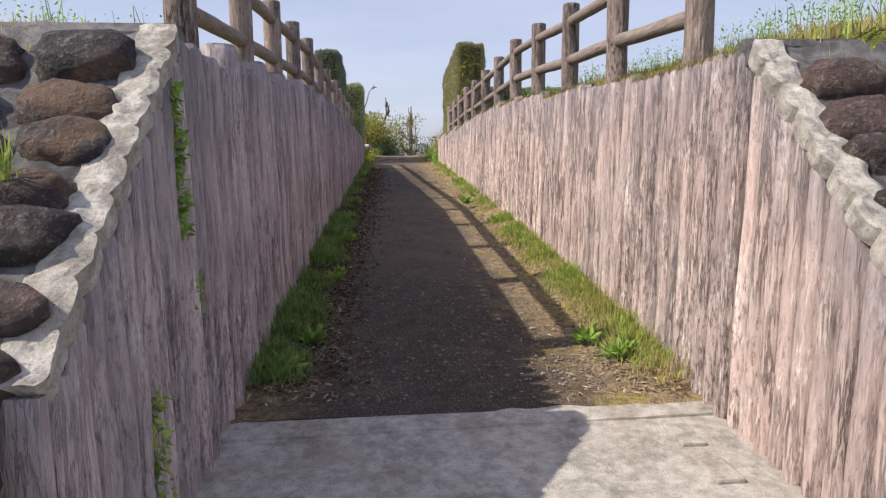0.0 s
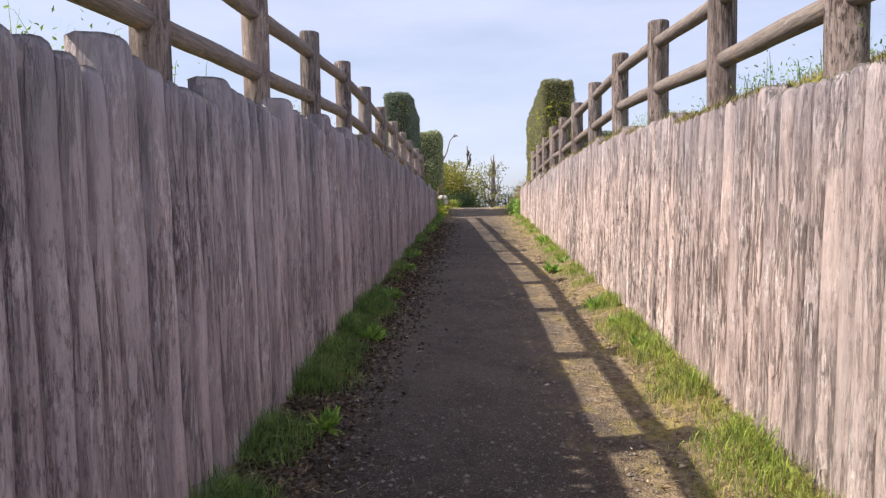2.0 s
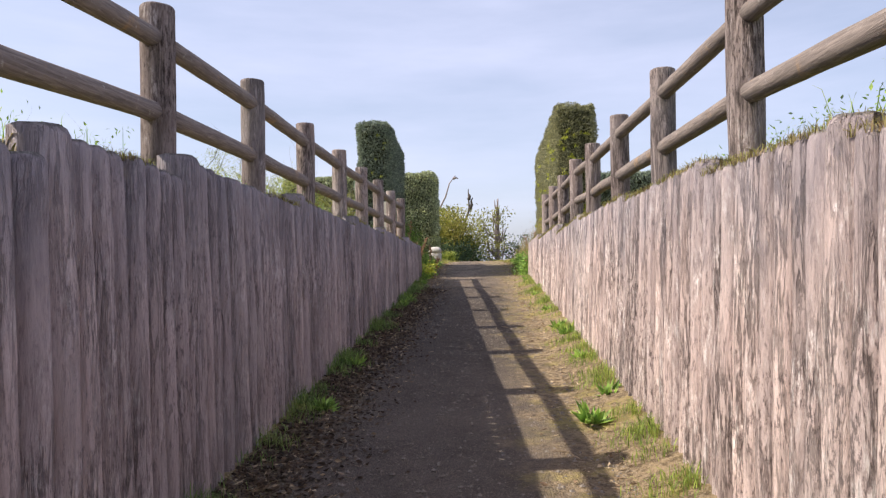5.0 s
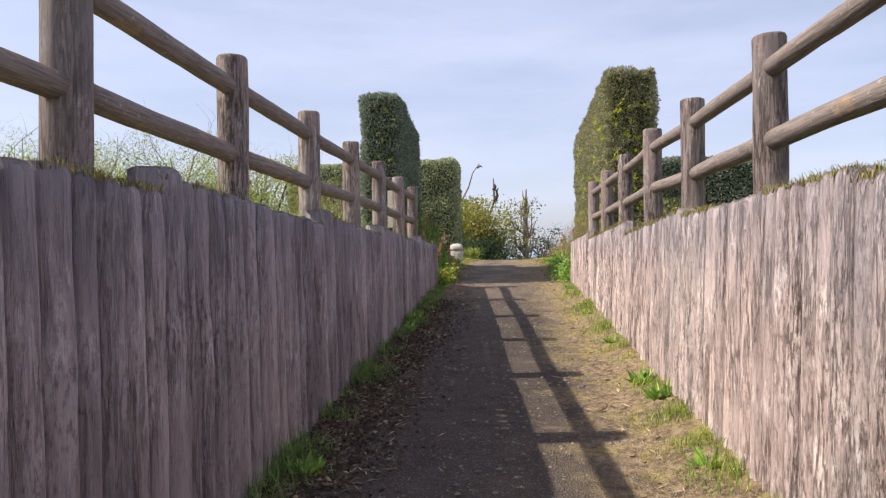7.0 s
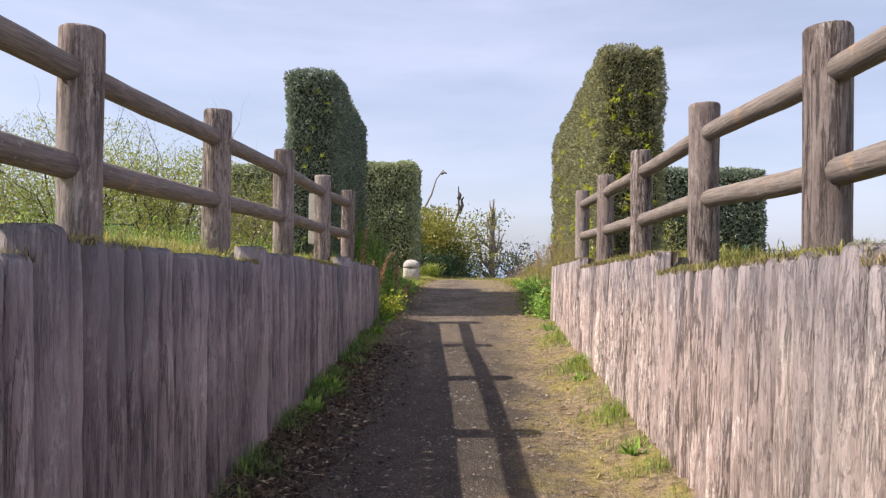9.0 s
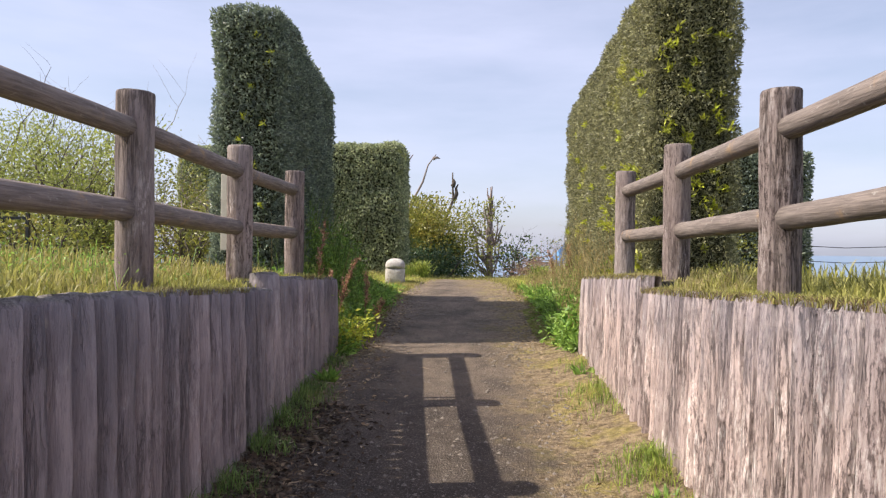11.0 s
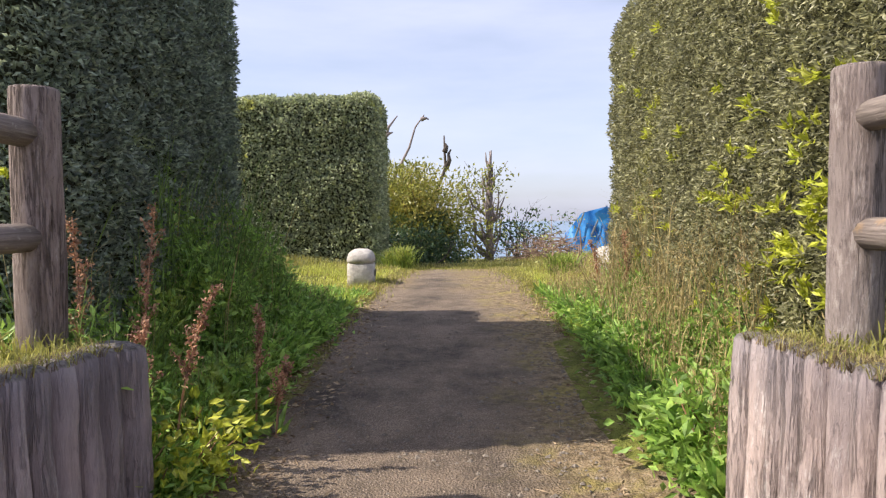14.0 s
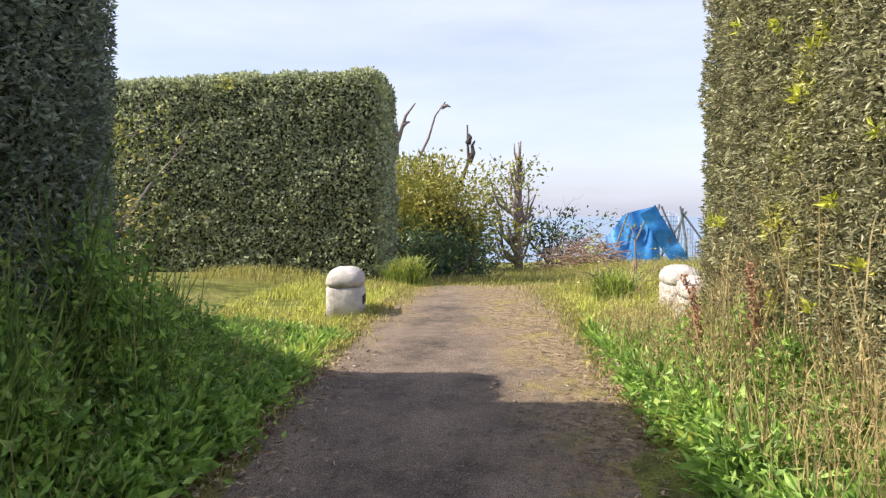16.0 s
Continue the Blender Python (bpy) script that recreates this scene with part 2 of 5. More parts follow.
def leaf(name, dark, light, fresh, fresh_from=0.62, patch=1.3, through_light=0.3, rough=0.42):
    """Leaves: a colour for each leaf, patches of fresh growth, light through the blade."""
    m = Mat(name, rough, 0.5)
    r = m.island()
    c = m.mix(r, dark, light)
    c = m.mix(0.8, c, m.mix(m.step(m.noise(14, 4, 0.65), 0.36, 0.62), (0.45, 0.45, 0.5), (1.3, 1.28, 1.2)), "MULTIPLY")
    grow = m.calc("MULTIPLY", m.step(m.noise(patch, 4, 0.6), fresh_from, fresh_from + 0.1), m.step(m.noise(9, 3), 0.42, 0.6))
    c = m.mix(grow, c, m.mix(r, tuple(v * 0.7 for v in fresh), fresh))
    m.done(c)
    t = m.n.new("ShaderNodeBsdfTranslucent")
    s = m.n.new("ShaderNodeMixShader")
    s.inputs[0].default_value = through_light
    m.l.new(c, t.inputs["Color"])
    m.l.new(m.bsdf.outputs[0], s.inputs[1])
    m.l.new(t.outputs[0], s.inputs[2])
    m.l.new(s.outputs[0], m.n["Material Output"].inputs["Surface"])
    return m.mat


HEDGE_DARK = leaf("dark_hedge_leaf", (0.124, 0.163, 0.130), (0.390, 0.455, 0.338), (0.546, 0.624, 0.182), 0.68)
HEDGE_WARM = leaf("olive_hedge_leaf", (0.165, 0.171, 0.088), (0.506, 0.495, 0.286), (0.682, 0.682, 0.110), 0.60, 0.8)
HEDGE_MID = leaf("clipped_hedge_leaf", (0.207, 0.256, 0.146), (0.683, 0.720, 0.464), (0.720, 0.720, 0.195), 0.60)
GRASS = leaf("grass_blade", (0.156, 0.240, 0.048), (0.432, 0.528, 0.108), (0.624, 0.600, 0.180), 0.54, 0.7, 0.4, 0.6)
TURF_BLADE = leaf("short_grass_blade", (0.24, 0.25, 0.06), (0.50, 0.47, 0.14), (0.56, 0.46, 0.22), 0.48, 0.8, 0.4, 0.6)
WEED = leaf("weed_leaf", (0.163, 0.312, 0.062), (0.425, 0.613, 0.138), (0.625, 0.720, 0.150), 0.56, 1.1, 0.4, 0.5)
DRY = leaf("dry_grass_blade", (0.36, 0.28, 0.12), (0.58, 0.47, 0.24), (0.50, 0.34, 0.17), 0.55, 1.0, 0.3, 0.8)
SEED = leaf("dock_seed", (0.32, 0.16, 0.10), (0.60, 0.36, 0.24), (0.52, 0.36, 0.24), 0.6, 1.0, 0.25, 0.8)
SHRUB = leaf("shrub_leaf", (0.16, 0.18, 0.04), (0.42, 0.42, 0.10), (0.58, 0.47, 0.12), 0.52, 0.6, 0.35)
SHRUB_PALE = leaf("spring_shrub_leaf", (0.26, 0.31, 0.07), (0.50, 0.54, 0.16), (0.58, 0.54, 0.19), 0.55, 0.6, 0.4)
SHRUB_DEEP = leaf("deep_green_shrub_leaf", (0.04, 0.085, 0.04), (0.13, 0.20, 0.08), (0.22, 0.30, 0.09), 0.6, 0.8, 0.3)
SHOOT = leaf("fresh_shoot_leaf", (0.42, 0.48, 0.05), (0.68, 0.70, 0.10), (0.72, 0.72, 0.16), 0.6, 2.0, 0.4)
VERGE = leaf("verge_grass_blade", (0.112, 0.202, 0.056), (0.302, 0.426, 0.123), (0.448, 0.515, 0.157), 0.58, 0.9, 0.4, 0.6)
LAWN = leaf("sunny_lawn_blade", (0.40, 0.44, 0.08), (0.70, 0.70, 0.18), (0.64, 0.58, 0.22), 0.55, 0.9, 0.4, 0.6)
MOULD = leaf("leaf_mould", (0.05, 0.036, 0.026), (0.16, 0.115, 0.08), (0.30, 0.24, 0.17), 0.66, 2.0, 0.1, 0.9)
MOULD_DRY = leaf("brown_thatch", (0.12, 0.085, 0.05), (0.30, 0.22, 0.12), (0.36, 0.30, 0.13), 0.55, 1.5, 0.2, 0.9)
LITTER = leaf("dead_leaf", (0.20, 0.13, 0.08), (0.52, 0.41, 0.28), (0.6, 0.52, 0.4), 0.6, 1.5, 0.1, 0.85)


def plain(name, lo, hi, rough=0.8, scale=20, metal=0.0, bump=0.3):
    m = Mat(name, rough, 0.3)
    f = m.noise(scale, 5, 0.65)
    m.bsdf.inputs["Metallic"].default_value = metal
    m.bump(f, bump, 0.01)
    return m.done(m.mix(m.step(f, 0.3, 0.7), lo, hi))


# Hedge core: the shade between the leaves is put into this dark colour.
HEART = plain("hedge_inner_shade", (0.03, 0.034, 0.02), (0.06, 0.058, 0.035), 0.95, 14)
BARK = plain("dead_bark", (0.17, 0.135, 0.13), (0.36, 0.30, 0.28), 0.9, 30)
BARK_DARK = plain("dark_bark", (0.06, 0.05, 0.045), (0.15, 0.12, 0.10), 0.9, 30)
TWIG = plain("dry_twigs", (0.20, 0.13, 0.09), (0.40, 0.28, 0.21), 0.9, 12)
GRAVEL = plain("gravel_chip", (0.12, 0.10, 0.085), (0.30, 0.26, 0.22), 0.9, 60)
TARP = plain("blue_tarpaulin", (0.02, 0.16, 0.48), (0.06, 0.30, 0.66), 0.45, 3)
TARP_PALE = plain("pale_blue_sheet", (0.34, 0.46, 0.66), (0.50, 0.60, 0.76), 0.5, 3)
POLE = plain("weathered_pole", (0.10, 0.12, 0.14), (0.22, 0.24, 0.26), 0.6, 9)
BOARD = plain("cream_board", (0.55, 0.52, 0.44), (0.68, 0.65, 0.56), 0.7, 12)
FENCE_DARK = plain("dark_metal", (0.03, 0.032, 0.035), (0.06, 0.062, 0.066), 0.5, 30, 0.6)
FENCE_GREEN = plain("green_metal", (0.04, 0.12, 0.10), (0.07, 0.18, 0.15), 0.5, 30)
SEA = plain("sea_water", (0.16, 0.23, 0.33), (0.19, 0.27, 0.37), 0.35, 0.02, 0.0, 0.05)


# ---- building ----
def linked(name, me, material, parent=None, label="", smooth=False):
    me.materials.append(material)
    if smooth:
        me.polygons.foreach_set("use_smooth", [True] * len(me.polygons))
    ob = new(name, me)
    ob.parent = parent
    if label:
        ob["label"] = label
    return ob


def part(name, bm, material, parent=None, label="", smooth=False):
    me = bpy.data.meshes.new(name)
    bm.normal_update()
    bm.to_mesh(me)
    bm.free()
    return linked(name, me, material, parent, label, smooth)


def raw(name, verts, faces, material, parent=None, label="", smooth=False):
    me = bpy.data.meshes.new(name)
    me.from_pydata([tuple(v) for v in verts], [], faces)
    me.update()
    return linked(name, me, material, parent, label, smooth)


def thing(name, label, category, place=(0, 0, 0), group="", kind=""):
    ob = new(name)
    ob.location = place
    ob.empty_display_size = 0.1
    return tagged(ob, label, category, group, kind)


def tube(bm, points, radii, segs=6, cap=True, rough=0.0, rng=None):
    """A tube through points, with a radius at each."""
    rings = []
    for i, p in enumerate(points):
        p = Vector(p)
        a, b = Vector(points[max(i - 1, 0)]), Vector(points[min(i + 1, len(points) - 1)])
        axis = (b - a).normalized()
        side = axis.cross(Vector((0.31, 0.87, 0.38))).normalized()
        up = axis.cross(side)
        ring = []
        for k in range(segs):
            w = 2 * math.pi * k / segs
            r = radii[i] * (1 + (rng.uniform(-rough, rough) if rng else 0))
            ring.append(bm.verts.new(p + (side * math.cos(w) + up * math.sin(w)) * r))
        rings.append(ring)
    for a, b in zip(rings, rings[1:]):
        for k in range(segs):
            bm.faces.new((a[k], a[(k + 1) % segs], b[(k + 1) % segs], b[k]))
    if cap:
        bm.faces.new(rings[0][::-1])
        bm.faces.new(rings[-1])


def box(bm, x0, y0, z0, x1, y1, z1, bevel=0.0):
    made = bmesh.ops.create_cube(bm, size=1.0, matrix=Matrix.LocRotScale(((x0 + x1) / 2, (y0 + y1) / 2, (z0 + z1) / 2), None, (x1 - x0, y1 - y0, z1 - z0)))
    if bevel:
        edges = list({e for v in made["verts"] for e in v.link_edges})
        bmesh.ops.bevel(bm, geom=edges, offset=bevel, segments=2, affect="EDGES", profile=0.6)


def unit(v):
    return v / np.maximum(np.linalg.norm(v, axis=1, keepdims=True), 1e-9)


def leaves(name, places, outward, length, width, material, parent, rng, droop=0.0, spread=0.9, label=""):
    """Folded four-cornered leaves at places, pointing outward more or less."""
    n = len(places)
    way = unit(outward + rng.normal(0, spread, (n, 3)) + np.array((0, 0, -droop)))
    side = unit(np.cross(way, rng.normal(0, 1, (n, 3))))
    nor = np.cross(way, side)
    ln = length * rng.uniform(0.6, 1.35, (n, 1))
    wd = width * rng.uniform(0.7, 1.3, (n, 1))
    v = np.empty((n, 4, 3))
    v[:, 0] = places
    v[:, 1] = places + way * ln * 0.45 + side * wd * 0.5 + nor * wd * 0.22
    v[:, 2] = places + way * ln
    v[:, 3] = places + way * ln * 0.45 - side * wd * 0.5 + nor * wd * 0.22
    i = np.arange(n)[:, None] * 4
    faces = np.concatenate((i + np.array((0, 1, 2)), i + np.array((0, 2, 3))), 1).reshape(-1, 3)
    ob = raw(name, v.reshape(-1, 3), faces.tolist(), material, parent, label)
    ob["kind"] = "stuff"
    return ob


def blades(name, places, height, width, material, rng, lean=0.4, parent=None, label="", category=""):
    """Blades of grass: bent, tapering strips."""
    n = len(places)
    places = np.asarray(places, float)
    h = (height if np.ndim(height) else np.full(n, height))[:, None] * rng.uniform(0.55, 1.25, (n, 1))
    w = 2 * np.pi * rng.random(n)
    out = np.stack((np.cos(w), np.sin(w), np.zeros(n)), 1)
    side = np.stack((-np.sin(w + rng.normal(0, 0.6, n)), np.cos(w), np.zeros(n)), 1) * width * rng.uniform(0.6, 1.4, (n, 1)) / 2
    bend = rng.uniform(0.1, 1.0, (n, 1)) * lean
    up = np.array((0, 0, 1.0))
    p1 = places + up * h * 0.5 + out * h * bend * 0.25
    p2 = places + up * h * (0.85 - 0.1 * bend) + out * h * bend * 0.65
    p3 = places + up * h * (1 - 0.35 * bend) + out * h * bend * 1.15
    v = np.stack((places - side, places + side, p1 - side * 0.9, p1 + side * 0.9, p2 - side * 0.6, p2 + side * 0.6, p3), 1)
    i = (np.arange(n) * 7).tolist()
    faces = [f for k in i for f in ((k, k + 1, k + 3, k + 2), (k + 2, k + 3, k + 5, k + 4), (k + 4, k + 5, k + 6))]
    ob = raw(name, v.reshape(-1, 3), faces, material, parent, label)
    return tagged(ob, label, category, "", "stuff")


# ---- the lie of the land ----
WALL_L, WALL_R, WALL_END = -0.80, 1.80, 21.1
FLOOR = ((-300, -6), (-40, -0.6), (-5, -0.04), (0, -0.01), (1.3, 0.0), (2.0, 0.035), (2.7, 0.08), (3.45, 0.135), (4.1, 0.195), (4.9, 0.27), (7.5, 0.495), (9.0, 0.61), (10.8, 0.735), (12.2, 0.835),
         (15.1, 1.03), (17.6, 1.19), (19.8, 1.33), (21.1, 1.42), (24.7, 1.70), (28, 1.80), (31, 1.72), (34, 1.52), (43, 1.2), (52, 0.3), (70, -4), (110, -22), (160, -34))
PANELS_L = ((3.0, 2.07, 2.05), (3.92, 2.16, 2.09), (4.85, 2.20, 2.14), (5.83, 2.26, 2.23), (6.86, 2.32, 2.29), (8.0, 2.39, 2.32), (8.97, 2.42, 2.38), (9.98, 2.46, 2.39),
            (11.97, 2.45, 2.34), (14.2, 2.41, 2.31), (16.3, 2.39, 2.24), (19.15, 2.32, 2.22))
PANELS_R = ((3.2, 2.06, 2.08), (4.8, 2.12, 2.15), (6.0, 2.20, 2.22), (7.5, 2.29, 2.32), (8.9, 2.37, 2.36), (10.2, 2.43, 2.38), (12.0, 2.42, 2.36), (14.2, 2.40, 2.27),
            (16.35, 2.40, 2.27), (19.05, 2.36, 2.26))
SLOPE_L, SLOPE_R = (1.66, 0.94, 3.0, 2.07), (1.04, 0.14, 3.2, 2.06)
BATTER_L, BATTER_R = 0.02, 0.03


def wall_x(left, y):
    """The face of a log wall; the passage narrows a little uphill."""
    u = (min(max(y, 0), WALL_END) - 4) / 17
    return -0.87 + 0.20 * u if left else 1.82 - 0.06 * u


def floor_z(y):
    a = sum(np.interp(y + d, *zip(*FLOOR)) for d in (-0.5, -0.25, 0, 0.25, 0.5)) / 5
    return float(np.interp(y, *zip(*FLOOR))) if y < 3.3 else float(a)


def slope_z(left, y):
    y0, z0, y1, z1 = SLOPE_L if left else SLOPE_R
    return z0 + (z1 - z0) * (y - y0) / (y1 - y0)


def wall_top(left, y):
    panels = PANELS_L if left else PANELS_R
    if y < panels[0][0]:
        return slope_z(left, y)
    for i, (y0, a, b) in enumerate(panels):
        y1 = panels[i + 1][0] if i + 1 < len(panels) else WALL_END
        if y < y1 or i + 1 == len(panels):
            return a + (b - a) * (y - y0) / (y1 - y0)


def face_x(left, y, z):
    """The face of a log wall at a height: both walls lean back from the path."""
    panels = PANELS_L if left else PANELS_R
    drop = wall_top(left, min(max(y, panels[0][0]), WALL_END)) - z
    return wall_x(left, y) + (BATTER_L if left else -BATTER_R) * drop


def foot_x(left, y):
    return face_x(left, y, floor_z(y)) if y < WALL_END else wall_x(left, y)


def bank_z(x, y):
    """The ground beside the sunken path, on top of the walls."""
    left = x < 0.5
    off = (wall_x(True, y) - x) if left else (x - wall_x(False, y))
    near = floor_z(y)
    panels = PANELS_L if left else PANELS_R
    yt = min(max(y, panels[0][0]), WALL_END)
    top = sum(wall_top(left, min(max(yt + d, panels[0][0]), WALL_END)) for d in (-0.6, -0.3, 0, 0.3, 0.6)) / 5 - 0.05
    rise = 0.06 * min(off, 3) if left else (0.22 * min(off, 2.5) * max(0.15, min(1, (11 - y) / 5)))
    if y < panels[0][0]:
        return max(near - 0.03, min(top, slope_z(left, y) - 0.06)) + (rise if slope_z(left, y) > top else 0)
    k = min(max((y - WALL_END + 0.05) / 0.3, 0), 1)
    k = k * k * (3 - 2 * k)
    low = near + min(0.22, 0.12 * max(off - 0.15, 0)) - 0.03
    return (top + rise) * (1 - k) + low * k


def ground_z(x, y):
    a, b = wall_x(True, y), wall_x(False, y)
    if a - 0.115 < x < b + 0.115:
        verge = max(0.0, 1 - min(x - foot_x(True, y), foot_x(False, y) - x) / 0.45)
        return floor_z(y) - 0.02 + ((0.07 + 0.05 * (x > 0.5)) * verge if 4.2 < y < WALL_END + 3 else 0)
    return bank_z(x, y)


def build_ground():
    xs = [-900, -300, -120, -60, -30, -18, -12, -9, -7, -5.5, -4.5, -3.7, -3, -2.5, -2.1, -1.8, -1.5, -1.25, -1.05, -0.93, -0.90, -0.75, -0.6, -0.4, -0.1, 0.2, 0.5,
          0.8, 1.1, 1.4, 1.6, 1.75, 1.90, 1.93, 2.05, 2.25, 2.5, 2.8, 3.1, 3.5, 4, 4.7, 5.5, 7, 9, 12, 18, 30, 60, 120, 300, 900]
    ys = [-300, -120, -50, -20, -10, -5, -2.5] + [-1 + 0.25 * i for i in range(140)] + [35, 36.5, 38, 40, 43, 47, 52, 60, 70, 85, 110, 160, 400]

    def across(x, y):
        return x + (wall_x(True, y) + 0.80 if -3 < x < 0 else wall_x(False, y) - 1.80 if 1 < x < 4 else 0)

    verts = [(across(x, y), y, ground_z(across(x, y), y)) for y in ys for x in xs]
    w = len(xs)
    faces = [(j * w + i, j * w + i + 1, (j + 1) * w + i + 1, (j + 1) * w + i) for j in range(len(ys) - 1) for i in range(w - 1)]
    tagged(raw("ground", verts, faces, TURF, smooth=True), "patchy green and straw-coloured grassy ground", "ground", kind="structure")
    tagged(raw("water", [(-4500, 130, -30), (4500, 130, -30), (4500, 4800, -30), (-4500, 4800, -30)], [(0, 1, 2, 3)], SEA), "distant blue-grey sea under the horizon", "sea", kind="structure")


build_ground()


def build_path():
    ys = [3.40 + 0.22 * i for i in range(127)]
    xs = np.linspace(0, 1, 15)
    verts, faces = [], []
    for j, y in enumerate(ys):
        grow = min(max((y - WALL_END) / 1.5, 0), 1)
        left, right = foot_x(True, y) - 0.02 + 0.17 * grow, foot_x(False, y) + 0.02 - 0.02 * grow
        for i, u in enumerate(xs):
            wob = 0.1 * grow * noise.noise((u * 3, y * 0.9, 2)) if i in (0, len(xs) - 1) else 0
            x = left + (right - left) * u + wob
            edge = max(0.0, 1 - min(x - left, right - x) / 0.4)
            z = floor_z(y) + 0.012 * noise.noise((x * 1.6, y * 1.1, 5)) + (0.05 + 0.07 * u) * edge * (1 - grow) * min(1, max(0, y - 3.4)) + 0.012
            if grow >= 1 and i in (0, len(xs) - 1):
                z -= 0.03
            verts.append((x, y, z))
    w = len(xs)
    faces = [(j * w + i, j * w + i + 1, (j + 1) * w + i + 1, (j + 1) * w + i) for j in range(len(ys) - 1) for i in range(w - 1)]
    tagged(raw("path", verts, faces, ASPHALT, smooth=True), "worn dark asphalt path edged with soil, moss and litter", "path", kind="structure")


build_path()


def build_apron():
    root = thing("pavement", "weathered grey concrete apron at the foot of the ramp", "pavement", kind="structure")
    rng = random.Random(4)
    bm = bmesh.new()
    nx, ny = 26, 30
    grid = {}
    for j in range(ny + 1):
        for i in range(nx + 1):
            x = -0.90 + 2.75 * i / nx
            y = -2.6 + 5.86 * j / ny
            grid[i, j] = bm.verts.new((x, y, floor_z(y) + 0.004 + 0.006 * noise.noise((x * 3, y * 3, 0))))
    for j in range(ny):
        for i in range(nx):
            bm.faces.new((grid[i, j], grid[i + 1, j], grid[i + 1, j + 1], grid[i, j + 1]))
    part("slab", bm, APRON, root, smooth=True)
    bm = bmesh.new()
    n = 40
    row = []
    for i in range(n + 1):
        x = -0.90 + 2.75 * i / n
        y = 3.36 + 0.02 * noise.noise((x * 4, 1, 0)) + 0.03 * (x - 0.4)
        prof = ((-0.13, -0.10), (-0.12, -0.066), (0.0, -0.050), (0.075 + 0.02 * noise.noise((x * 9, 3, 0)), -0.055), (0.10, -0.10))
        row.append([bm.verts.new((x, y + dy, z + 0.200 + 0.006 * noise.noise((x * 7, dy * 9, 4)))) for dy, z in prof])
    for a, b in zip(row, row[1:]):
        for k in range(4):
            bm.faces.new((a[k], b[k], b[k + 1], a[k + 1]))
    part("edge_band", bm, APRON, root, "raised concrete band closing the apron")
    for i in range(17):
        bm = bmesh.new()
        y = 3.08 - 0.34 * i
        box(bm, 1.44 + rng.uniform(-0.01, 0.01), y - 0.135, floor_z(y) - 0.06, 1.57 + rng.uniform(-0.015, 0.01), y + 0.13 + rng.uniform(-0.02, 0.02), floor_z(y) + 0.018 + rng.uniform(-0.006, 0.006), 0.012)
        part("edging_block", bm, APRON, root)
    return root


build_apron()


# ---- the log walls ----
def log_mesh(rng, radius, depth, material):
    """A half-round cast log, one metre high, bulging towards +x."""
    bm = bmesh.new()
    rings = []
    twist, skew = rng.uniform(0, 9), rng.uniform(-0.35, 0.35)
    for h in (0.0, 0.1, 0.2, 0.31, 0.42, 0.53, 0.63, 0.73, 0.83, 0.91, 0.978, 0.992, 1.0):
        ring = []
        for k in range(13):
            w = math.pi * k / 12 - math.pi / 2
            c, t = math.cos(w), math.sin(w)
            r = 1 + 0.13 * noise.noise((c * 1.6, t * 1.6, h * 5 + twist)) + 0.10 * noise.noise((t * 4.2, twist, h * 2.2)) - {1.0: 0.34, 0.992: 0.14, 0.978: 0.03}.get(h, 0)
            edge = k in (0, 12)
            ring.append(bm.verts.new((-0.03 if edge else depth * abs(c) ** 0.95 * r * (1 + skew * t * 0.5), radius * t * (1.0 if edge else min(r, 1.06)), h)))
        rings.append(ring)
    for a, b in zip(rings, rings[1:]):
        for k in range(12):
            bm.faces.new((a[k], a[k + 1], b[k + 1], b[k]))
    back = [bm.verts.new((-0.075, v.co.y * 0.9, 0.995)) for v in rings[-1]]
    under = [bm.verts.new((-0.08, v.co.y * 0.9, 0.9)) for v in rings[-1]]
    for k in range(12):
        bm.faces.new((rings[-1][k], rings[-1][k + 1], back[k + 1], back[k]))
        bm.faces.new((back[k], back[k + 1], under[k + 1], under[k]))
    for k in (0, 12):
        bm.faces.new((rings[-1][k], back[k], under[k], rings[-4][k]))
    bm.normal_update()
    me = bpy.data.meshes.new("log")
    bm.to_mesh(me)
    bm.free()
    me.materials.append(material)
    me.polygons.foreach_set("use_smooth", [True] * len(me.polygons))
    return me


def log_rows(left):
    """Centre, pitch and panel start of each log; a thick log opens each panel."""
    starts = [p[0] for p in (PANELS_L if left else PANELS_R)]
    begin = 1.70 if left else 0.75
    ends = [begin] + starts + [WALL_END]
    for i, (y0, y1) in enumerate(zip(ends, ends[1:])):
        n = max(1, round((y1 - y0) / 0.131))
        for k in range(n):
            yield y0 + (y1 - y0) * (k + 0.5) / n, (y1 - y0) / n, i > 1 and k == 0


